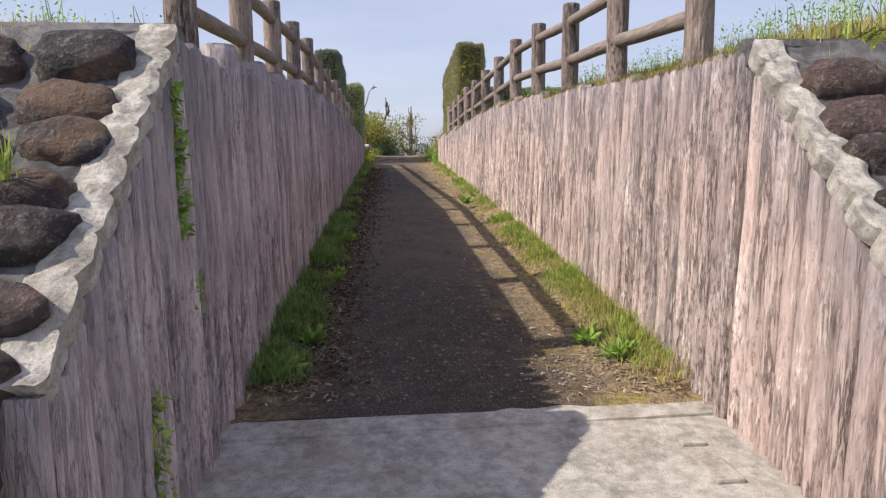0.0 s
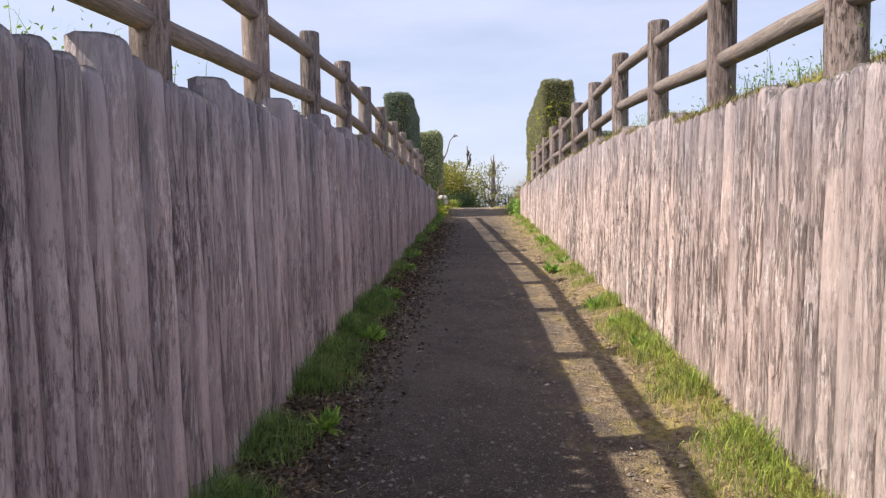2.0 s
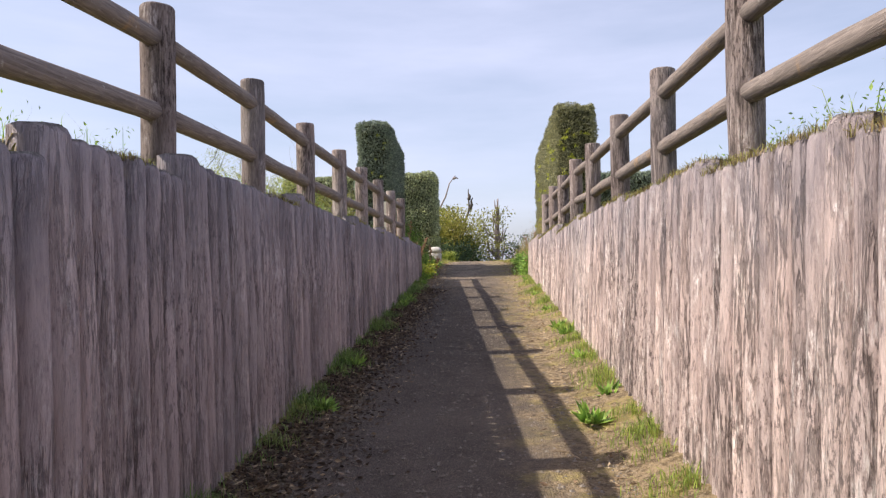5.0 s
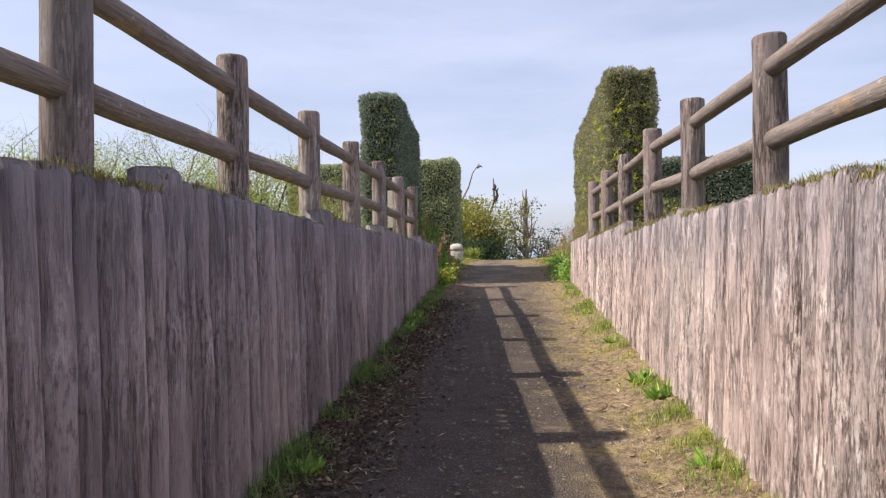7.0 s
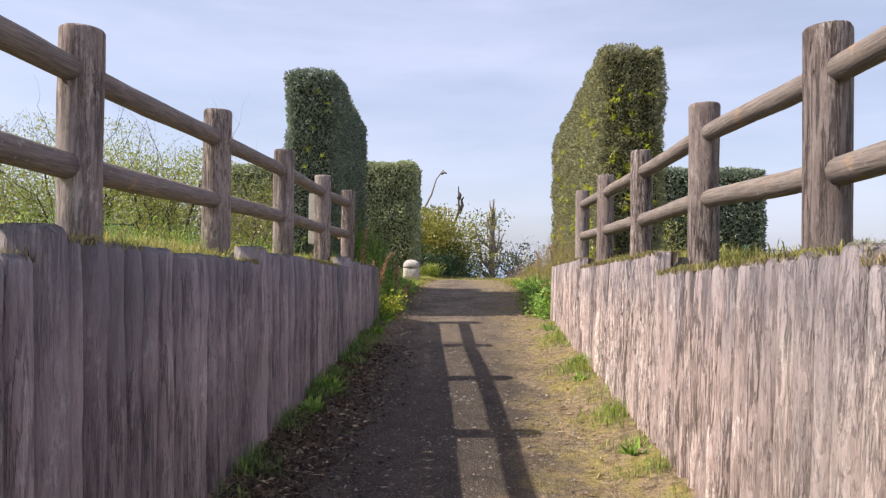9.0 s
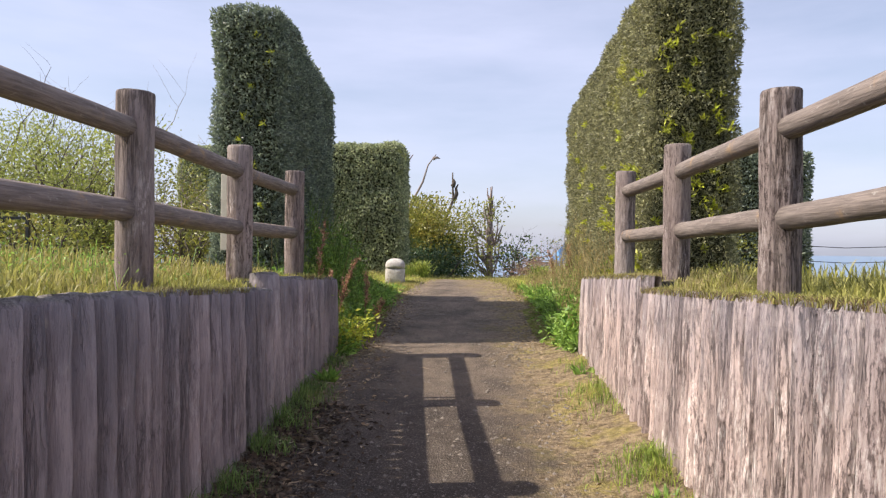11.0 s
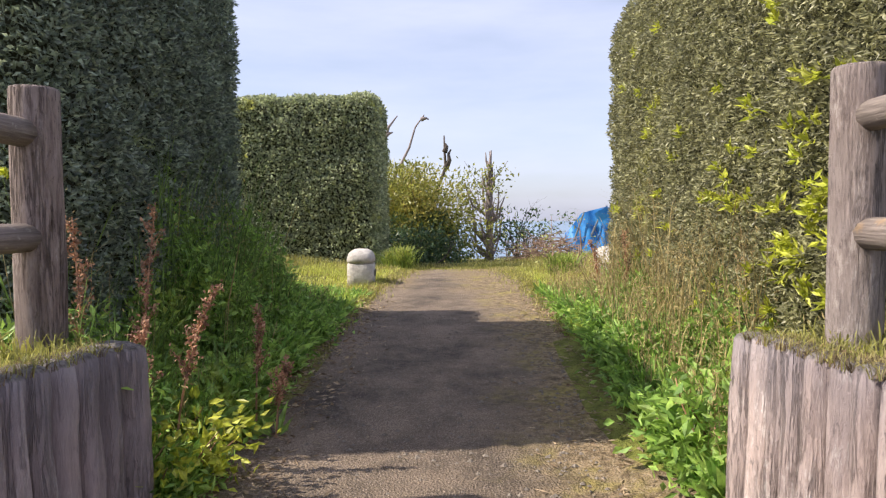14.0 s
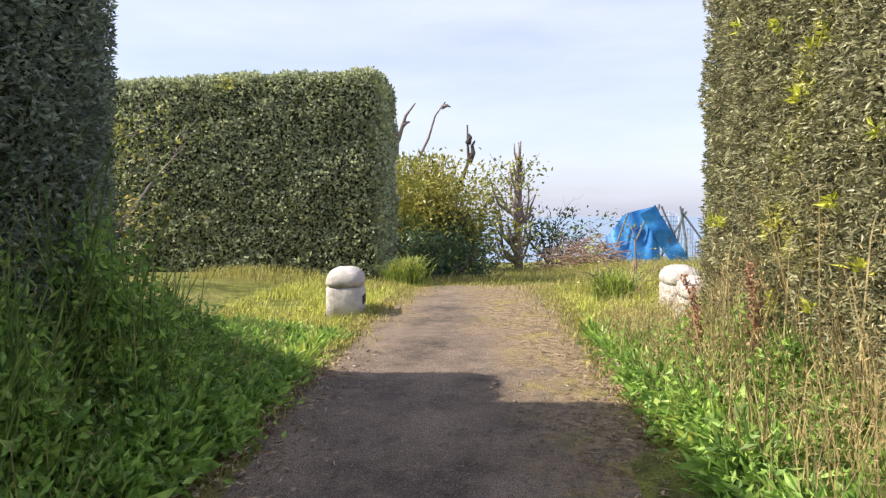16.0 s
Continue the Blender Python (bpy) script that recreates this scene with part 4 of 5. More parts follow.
def bundled_tree():
    """A dead tree whose broken branches all stand close round the stem."""
    rng = random.Random(51)
    root = thing("dead_tree", "bare grey-brown dead tree with many broken upright branches", "dead tree", (1.55, 38.0, 1.2))
    bm = bmesh.new()
    tube(bm, [(0, 0, -0.1), (0.02, 0, 0.7), (-0.03, 0, 1.5), (0.02, 0, 2.4), (0.0, 0, 3.0), (0.05, 0, 3.5)], [0.13, 0.11, 0.10, 0.085, 0.06, 0.02], 8, rough=0.1, rng=rng)
    part("trunk", bm, BARK, root, smooth=True)
    for k in range(46):
        h = rng.uniform(0.25, 2.8)
        w = rng.uniform(0, 2 * math.pi)
        out = rng.uniform(0.12, 0.5) * (1.25 if math.cos(w) < 0 else 0.7) * (1 if h < 1.6 else 0.45)
        ln = rng.uniform(0.45, 1.15) * (1 if h < 1.8 else 0.6)
        p = Vector((0, 0, h))
        bend = Vector((math.cos(w) * out, math.sin(w) * out, ln * 0.35))
        tip = bend + Vector((math.cos(w) * out * 0.35 + rng.gauss(0, 0.05), math.sin(w) * out * 0.3, ln * 0.75))
        bm = bmesh.new()
        r0 = rng.uniform(0.022, 0.05)
        tube(bm, [p, p + bend * 0.6 + Vector((0, 0, -0.02)), p + bend, p + (bend + tip) / 2 + Vector((rng.gauss(0, 0.03), 0, 0)), p + tip], [r0, r0 * 0.9, r0 * 0.8, r0 * 0.6, r0 * 0.3], 5, rough=0.1, rng=rng)
        part("branch", bm, BARK, root, smooth=True)
    for tx, tz, h in ((-0.75, 1.0, 2.2), (0.55, 0.7, 2.5), (-0.9, 0.5, 1.3), (0.5, 0.5, 1.7)):
        bm = bmesh.new()
        tube(bm, [(0, 0, h), (tx * 0.5, 0.05, h + tz * 0.4), (tx, 0.1, h + tz)], [0.014, 0.01, 0.004], 4)
        part("twig", bm, BARK, root)


bundled_tree()


def snag(label, x, y, stems, radius, material):
    """A bare dead stem of crooked limbs."""
    root = thing("dead_tree", label, "dead tree", (x, y, 1.1))
    rng = random.Random(int(x * 100) + 900)
    for pts in stems:
        bm = bmesh.new()
        n = len(pts)
        tube(bm, [(px - x, 0.03 * (k % 2), pz - 1.1) for k, (px, pz) in enumerate(pts)], [radius * (1 - 0.75 * k / (n - 1)) for k in range(n)], 6, rough=0.1, rng=rng)
        part("limb", bm, material, root, smooth=True)


snag("dark bare snag standing behind a yellow-green shrub", -0.3, 40.0, (((-0.45, 1.0), (-0.40, 2.3), (-0.24, 3.39), (0.04, 3.93), (0.2, 4.37), (0.17, 4.86), (0.16, 5.4)), ((0.2, 4.33), (0.33, 4.6), (0.30, 4.8), (0.38, 4.95)), ((0.17, 4.86), (0.24, 5.05), (0.20, 5.15))), 0.10, BARK_DARK)
snag("thin curved bare tree rising behind a shrub", -1.5, 40.5, (((-1.6, 1.0), (-1.7, 2.6), (-1.5, 4.16), (-1.25, 4.63), (-1.02, 5.08), (-0.82, 5.75), (-0.51, 6.16)), ((-0.62, 6.0), (-0.45, 6.05), (-0.36, 6.0))), 0.075, BARK)
snag("pale forked bare tree rising behind a shrub", -2.0, 40.8, (((-2.1, 1.0), (-2.0, 2.8), (-2.01, 4.19), (-1.97, 5.21), (-2.1, 6.15)), ((-1.98, 5.04), (-1.74, 5.81), (-1.44, 6.18)), ((-1.97, 5.2), (-2.2, 5.6), (-2.3, 6.0)), ((-1.85, 5.5), (-1.72, 5.6), (-1.6, 5.62))), 0.075, BARK)


def brush_pile():
    rng = random.Random(61)
    root = thing("brush_pile", "heap of dry reddish-brown cut twigs", "brush pile", (3.2, 37.0, 1.25))
    bm = bmesh.new()
    for _ in range(420):
        u = rng.gauss(0, 0.55)
        h = max(0, 1.0 - abs(u) * 0.55)
        a = Vector((u, rng.gauss(0, 0.4), rng.uniform(0, h)))
        d = Vector((rng.gauss(0, 1), rng.gauss(0, 0.6), rng.uniform(-0.25, 0.45))).normalized() * rng.uniform(0.3, 0.9)
        tube(bm, [a, a + d * 0.5 + Vector((0, 0, rng.uniform(-0.05, 0.08))), a + d], [0.014, 0.01, 0.005], 3)
    ob = part("brush", bm, TWIG, root)
    ob["kind"] = "stuff"


brush_pile()


def tarp_shelter():
    """A lean frame of poles hung with blue sheeting."""
    rng = random.Random(71)
    root = thing("tarpaulin_shelter", "sagging blue tarpaulin draped over a frame of thin poles", "shelter", (4.9, 37.5, 1.25))
    tops = [(-1.15, 1.0), (-0.75, 1.55), (-0.1, 1.72), (0.5, 1.68), (0.95, 1.3), (1.3, 0.5)]
    bm = bmesh.new()
    rows = []
    n = 30
    for i in range(n + 1):
        x = -1.2 + 1.25 * i / n
        top = float(np.interp(x, *zip(*tops)))
        rows.append([bm.verts.new((x + 0.05 * noise.noise((x * 3, v, 0)), -0.1 - 0.4 * (1 - v) + 0.13 * noise.noise((x * 4.5, v * 1.6, 3)), 0.02 + top * v)) for v in np.linspace(0, 1, 9)])
    for a, b in zip(rows, rows[1:]):
        for k in range(8):
            bm.faces.new((a[k], b[k], b[k + 1], a[k + 1]))
    part("sheet", bm, TARP, root, "creased bright blue tarpaulin", True)
    # a loose swath hanging askew from the ridge
    bm = bmesh.new()
    rows = []
    for i in range(17):
        u = i / 16
        rows.append([bm.verts.new((-0.25 + 1.0 * u + 0.36 * v, -0.34 + 0.09 * noise.noise((u * 5, v * 4, 6)), 1.66 - 1.55 * u + 0.22 * v + 0.05 * noise.noise((u * 7, v * 3, 2)))) for v in np.linspace(-0.5, 0.5, 5)])
    for c, d in zip(rows, rows[1:]):
        for k in range(4):
            bm.faces.new((c[k], d[k], d[k + 1], c[k + 1]))
    part("loose_swath", bm, TARP, root, "blue sheet hanging askew", True)
    # the netting: slack cords crossing one another
    bm = bmesh.new()
    for i in range(22):
        x = -0.1 + 1.4 * i / 21
        top = float(np.interp(x, *zip(*tops))) * 0.96
        tube(bm, [(x + 0.03 * noise.noise((x * 4, v, 1)), 0.1 + 0.06 * noise.noise((x * 5, v * 2, 8)), 0.02 + top * v) for v in np.linspace(0, 1, 5)], [0.009] * 5, 4)
    for j in range(15):
        z = 0.1 + 0.11 * j
        pts = [(x, 0.1 + 0.06 * noise.noise((x * 5, z, 8)), z - 0.04 * math.sin(3 * x)) for x in np.linspace(-0.1, 1.3, 9) if np.interp(x, *zip(*tops)) > z]
        if len(pts) > 2:
            tube(bm, pts, [0.009] * len(pts), 4)
    part("netting", bm, TARP_PALE, root, "pale blue netting", True)
    for (x0, z0), (x1, z1) in (((-1.3, 0), (-0.7, 1.6)), ((-0.35, 0), (0.05, 1.8)), ((0.75, 0), (0.1, 1.75)), ((0.75, 0.05), (0.55, 1.75)), ((1.45, 0.2), (0.6, 1.6)), ((-0.2, 0.0), (0.7, 1.62)), ((0.3, 0.0), (0.62, 1.7)), ((-0.95, 0.0), (-0.15, 1.7))):
        bm = bmesh.new()
        tube(bm, [(x0, -0.32, z0), ((x0 + x1) / 2 + 0.03, -0.3, (z0 + z1) / 2 + 0.05), (x1, -0.25, z1)], [0.026, 0.026, 0.024], 6)
        part("pole", bm, POLE, root)


tarp_shelter()

# ---- the growth behind the fences ----
def behind_left():
    rng = random.Random(81)
    spots = ((-3.4, 26.5, 1.5, "low"), (-4.6, 28.5, 2.2, "bare"), (-5.4, 24.8, 2.4, "pale"), (-6.3, 27.0, 3.0, "bare"), (-7.3, 25.0, 2.8, "pale"), (-8.6, 27.0, 3.5, "tree"),
             (-9.6, 24.6, 3.0, "bare"), (-10.8, 26.8, 3.2, "pale"), (-12.5, 25.0, 3.3, "pale"), (-14.5, 27.0, 3.6, "bare"), (-5.0, 23.2, 1.2, "low"), (-7.2, 22.8, 1.1, "low"), (-3.4, 23.8, 1.3, "low"),
             (-4.2, 26.0, 2.0, "thick"), (-5.8, 26.3, 2.2, "thick"), (-7.6, 26.5, 2.2, "thick"), (-9.4, 26.0, 2.4, "thick"), (-11.4, 25.6, 2.3, "thick"), (-13.4, 25.8, 2.4, "thick"))
    for i, (x, y, h, kind) in enumerate(spots):
        z = bank_z(x, y) - 0.02
        if kind == "bare":
            shrub("shrub", "bare brown shrub just coming into leaf", "shrub", x, y, z, h, 1.1, SHRUB_PALE, 3600, 0.04, 100 + i, 9, 1.3, BARK)
        elif kind == "tree":
            shrub("tree", "slender young tree with pale spring leaves", "tree", x, y, z, h, 1.3, SHRUB_PALE, 5200, 0.055, 100 + i, 3, 1.3)
        elif kind == "thick":
            shrub("shrub", "dense mixed green and brown thicket", "shrub", x, y, z, h, 1.4, SHRUB, 6500, 0.06, 100 + i, 9, 2.0, BARK, shade=0.45)
        elif kind == "low":
            shrub("shrub", "low yellow-green scrub among grass", "shrub", x, y, z, h, 1.0, SHRUB, 1800, 0.07, 100 + i, 9, 1.4, shade=0.4)
        else:
            shrub("shrub", "loose pale green shrub behind the fence", "shrub", x, y, z, h, 1.2, SHRUB_PALE, 13000, 0.055, 100 + i, 9, 1.4, shade=0.3)


behind_left()
shrub("shrub", "yellowish scrub in front of the dark hedge block", "shrub", 4.7, 27.6, 1.9, 1.5, 0.8, SHRUB, 2600, 0.07, 131, 8, 1.3, shade=0.4)
shrub("shrub", "bare arching twigs rising from the weeds", "shrub", 2.6, 29.6, 1.7, 1.0, 0.8, SHRUB_PALE, 350, 0.05, 132, 4, 1.0, TWIG)


shrub("weed", "bright yellow-green bushy weed at the end of the wall", "weed", -0.74, 21.36, 1.42, 0.55, 0.4, SHOOT, 1100, 0.06, 141, 16, 1.2, SEED, shade=0.1, forks=0)
shrub("weed", "leafy yellow-green weed beside the path", "weed", -0.98, 21.42, 1.45, 0.55, 0.4, SHRUB_PALE, 900, 0.05, 142, 14, 1.0, SEED, shade=0.3, forks=0)
shrub("weed", "rank leafy weed in front of the olive hedge", "weed", 1.98, 21.5, 1.45, 0.7, 0.5, WEED, 1700, 0.08, 143, 16, 1.2, SEED, shade=0.3, forks=0)


def metal_fence():
    root = thing("metal_fence", "low dark metal fence among bushes", "fence", (-12.0, 23.0, 1.6))
    for k in range(8):
        bm = bmesh.new()
        box(bm, k * 1.0 - 0.02, -0.02, -0.2, k * 1.0 + 0.02, 0.02, 1.30)
        part("post", bm, FENCE_DARK, root)
    for z in (1.22, 0.75):
        bm = bmesh.new()
        box(bm, 0, 0.022, z, 7.0, 0.04, z + 0.04)
        part("rail", bm, FENCE_DARK, root)


metal_fence()


def wire_fence():
    root = thing("wire_fence", "green metal posts with thin wires in the field", "fence", (7.2, 28.0, 2.0))
    for k in range(6):
        bm = bmesh.new()
        tube(bm, [(k * 2.0, 0, -0.4), (k * 2.0, 0, 0.75)], [0.03, 0.03], 8)
        part("post", bm, FENCE_GREEN, root)
    for z in (0.35, 0.65):
        bm = bmesh.new()
        tube(bm, [(k * 1.0, 0, z - 0.04 * math.sin(math.pi * (k % 2) / 2)) for k in range(11)], [0.008] * 11, 4)
        part("wire", bm, FENCE_DARK, root)


wire_fence()


def post_board():
    root = thing("sign_board", "cream painted board fixed behind a fence post", "sign", (-1.17, 19.67, 2.78))
    bm = bmesh.new()
    box(bm, -0.075, 0.0, -0.29, 0.075, 0.025, 0.29, 0.006)
    part("panel", bm, BOARD, root)
    bm = bmesh.new()
    box(bm, 0.0, -0.03, -0.02, 0.05, 0.0, 0.02)
    part("bracket", bm, FENCE_DARK, root)


post_board()


# ---- grass, weeds, litter ----
def spots(n, nr, x0, x1, y0, y1, clump=0.0, freq=1.2, seed=0.0):
    """Scattered x and y, thinned where a broad noise is low."""
    x, y = nr.uniform(x0, x1, n * 2), nr.uniform(y0, y1, n * 2)
    keep = [noise.noise((a * freq, b * freq, seed)) + nr.uniform(-0.3, 0.3) > clump - 0.4 for a, b in zip(x, y)]
    return x[keep][:n], y[keep][:n]


def on_ground(x, y, sink=0.01):
    return np.array([(a, b, ground_z(a, b) - sink) for a, b in zip(x, y)])


def verge(left, n, y0, y1, reach, height, width, seed, material, clump):
    nr = np.random.default_rng(seed)
    y = nr.uniform(y0, y1, n * 3)
    off = np.abs(nr.normal(0, reach * 0.5, n * 3))
    tuft = np.array([noise.noise((3.0 if left else 9.0, b * 1.5, seed)) + 0.6 * noise.noise((1, b * 4, seed)) for b in y])
    keep = (tuft + nr.uniform(-0.2, 0.2, n * 3) > clump) & (off < reach * (0.5 + np.clip(tuft + 0.4, 0, 1)))
    y, off, tuft = y[keep][:n], off[keep][:n], tuft[keep][:n]
    x = np.array([foot_x(left, b) + (0.02 + o if left else -0.02 - o) for b, o in zip(y, off)])
    p = np.array([(a, b, floor_z(b) + 0.02 + (0.04 if left else 0.10) * max(0, 1 - o / 0.4)) for a, b, o in zip(x, y, off)])
    h = height * (0.55 + 0.7 * np.clip(tuft + 0.3, 0, 1)) * (1 - 0.45 * off / reach)
    return blades("grass", p, h, width, material, nr, 1.0, label="tufts of grass along the foot of the wall", category="grass")


verge(True, 8500, 3.5, 9.5, 0.36, 0.19, 0.0045, 201, VERGE, -0.18)
verge(True, 4500, 9.0, 20.9, 0.26, 0.14, 0.0045, 202, VERGE, 0.0)
verge(False, 3800, 3.5, 8.4, 0.36, 0.13, 0.0045, 203, GRASS, -0.3)
verge(False, 2800, 3.5, 8.6, 0.38, 0.11, 0.0045, 205, TURF_BLADE, -0.3)
verge(False, 4500, 8.0, 20.9, 0.32, 0.11, 0.0045, 204, GRASS, 0.12)


def verge_weeds(left, seed, places):
    """Small broad-leaved plants at the foot of a wall."""
    nr = np.random.default_rng(seed)
    for k, (y, off, size) in enumerate(places):
        x = foot_x(left, y) + (off if left else -off)
        root = thing("weed", "small bright green broad-leaved weed at the wall foot", "weed", (x, y, floor_z(y) + 0.03), "weeds along the walls")
        n = 44
        w = 2 * np.pi * nr.random(n)
        way = np.stack((np.cos(w), np.sin(w), nr.uniform(0.3, 1.6, n)), 1)
        leaves("leaf_rosette", way * np.array((0.02, 0.02, 0.015)), way, size * 0.8, size * 0.28, WEED, root, nr, spread=0.4)


verge_weeds(False, 211, ((4.05, 0.25, 0.16), (4.2, 0.12, 0.15), (4.35, 0.38, 0.13), (7.6, 0.12, 0.16), (8.3, 0.15, 0.14), (9.0, 0.2, 0.15), (11.3, 0.35, 0.17), (11.9, 0.1, 0.15), (13.1, 0.12, 0.14), (14.3, 0.1, 0.2), (14.7, 0.14, 0.18), (16.2, 0.1, 0.13), (18.0, 0.12, 0.12), (20.4, 0.08, 0.16)))
verge_weeds(True, 212, ((4.0, 0.2, 0.14), (4.5, 0.3, 0.13), (6.2, 0.34, 0.13), (8.0, 0.3, 0.14), (9.7, 0.25, 0.14), (11.6, 0.24, 0.12), (13.0, 0.2, 0.12), (17.0, 0.16, 0.14), (17.6, 0.14, 0.16), (20.2, 0.14, 0.15)))


def bank_grass(left, seed):
    nr = np.random.default_rng(seed)
    sgn = -1 if left else 1
    y = nr.uniform(2.85 if left else 3.2, WALL_END, 26000)
    off = 0.10 + np.abs(nr.normal(0, 0.6, 26000))
    x = np.array([wall_x(left, b) for b in y]) + sgn * off
    h = np.array([0.085 + 0.08 * noise.noise((a * 2.2, b * 1.4, seed)) for a, b in zip(x, y)])
    h = h * (1.0 if left else 1.15) * np.clip(0.45 + off * 1.5, 0.5, 1.2)
    p = np.array([(a, b, bank_z(a, b) - 0.01) for a, b in zip(x, y)])
    blades("grass", p, h, 0.007, TURF_BLADE, nr, 0.8, label="short sunlit yellow-green grass on top of the wall", category="grass")
    # taller weeds with small dark seed heads
    n = 900
    y = nr.uniform(3, 12, n) if not left else nr.uniform(3, 20, n)
    keep = np.array([noise.noise((b * 0.9, seed, 0)) > -0.05 for b in y])
    y = y[keep]
    x = np.array([wall_x(left, b) for b in y]) + sgn * nr.uniform(0.3, 1.6, len(y))
    p = np.array([(a, b, bank_z(a, b)) for a, b in zip(x, y)])
    blades("tall_weeds", p, 0.26 if not left else 0.26, 0.005, WEED, nr, 0.5, label="taller thin weeds above the wall", category="weeds")
    q = np.repeat(p, 5, 0) + nr.normal(0, 1, (len(p) * 5, 3)) * np.array((0.07, 0.07, 0.05)) + np.array((0, 0, 0.17 if not left else 0.15))
    ob = leaves("weed_leaves", q, np.tile((0, 0, 0.6), (len(q), 1)), 0.024, 0.011, WEED, None, nr)
    tagged(ob, "small weed leaves above the wall", "weeds")


def thatch(left, n, y0, y1, seed):
    """Dry thatch and moss creeping over the top edge of a log wall."""
    nr = np.random.default_rng(seed)
    sgn = -1 if left else 1
    y = nr.uniform(y0, y1, n * 2)
    y = y[[noise.noise((b * 0.8, seed, 2)) + 0.5 * noise.noise((b * 3.1, seed, 4)) > (0.05 if left else -0.22) for b in y]][:n]
    off = nr.uniform(-0.01, 0.17, len(y))
    p = np.array([(wall_x(left, b) + sgn * o, b, max(wall_top(left, b) - 0.02, bank_z(wall_x(left, b) + sgn * 0.14, b) - 0.02 if o > 0.12 else -9)) for b, o in zip(y, off)])
    half = nr.random(len(y)) < 0.45
    blades("grass", p[half], 0.05, 0.0032, TURF_BLADE, nr, 1.2, label="thin yellow-green grass overhanging the wall top", category="grass")
    blades("dry_grass", p[~half], 0.04, 0.0032, MOULD_DRY, nr, 1.3, label="brown thatch matted over the wall top", category="grass")


bank_grass(True, 221)
bank_grass(False, 222)
thatch(True, 8000, 9.0, 21.0, 223)
thatch(False, 26000, 3.3, 21.0, 224)


def field_grass():
    nr = np.random.default_rng(231)
    x = np.concatenate((nr.uniform(-6, -1.6, 9000), nr.uniform(2.6, 8, 6000), nr.uniform(-3.5, 7, 22000)))
    y = np.concatenate((nr.uniform(14, 27, 9000), nr.uniform(10, 29, 6000), nr.uniform(29.5, 37, 22000)))
    keep = ~((x > -0.45) & (x < 1.75) & (y < 31.5))
    x, y = x[keep], y[keep]
    blades("grass", on_ground(x, y), 0.17, 0.011, TURF_BLADE, nr, 0.7, label="rough yellow-green grass beyond the hedges", category="grass")
    n = 9000
    x, y = spots(n, nr, -1.9, -0.45, 25.0, 31.0, 0.1, 1.0, 5)
    x2, y2 = spots(n // 2, nr, 1.65, 3.2, 25.5, 31.0, 0.1, 1.0, 7)
    x, y = np.concatenate((x, x2)), np.concatenate((y, y2))
    blades("grass", on_ground(x, y), 0.11, 0.009, LAWN, nr, 0.8, label="short sunny yellow-green grass round the stone bollards", category="grass")


field_grass()


def grass_clump(x, y, h, seed):
    nr = np.random.default_rng(seed)
    p = np.array((x, y, floor_z(y) - 0.02)) + np.concatenate((nr.normal(0, 0.10, (420, 2)), np.zeros((420, 1))), 1)
    blades("grass_clump", p, h, 0.012, GRASS, nr, 0.95, label="bright green clump of long grass by the hedge corner", category="grass")


grass_clump(-0.42, 31.0, 0.5, 281)
grass_clump(-0.62, 31.15, 0.4, 282)
grass_clump(2.3, 29.0, 0.4, 283)


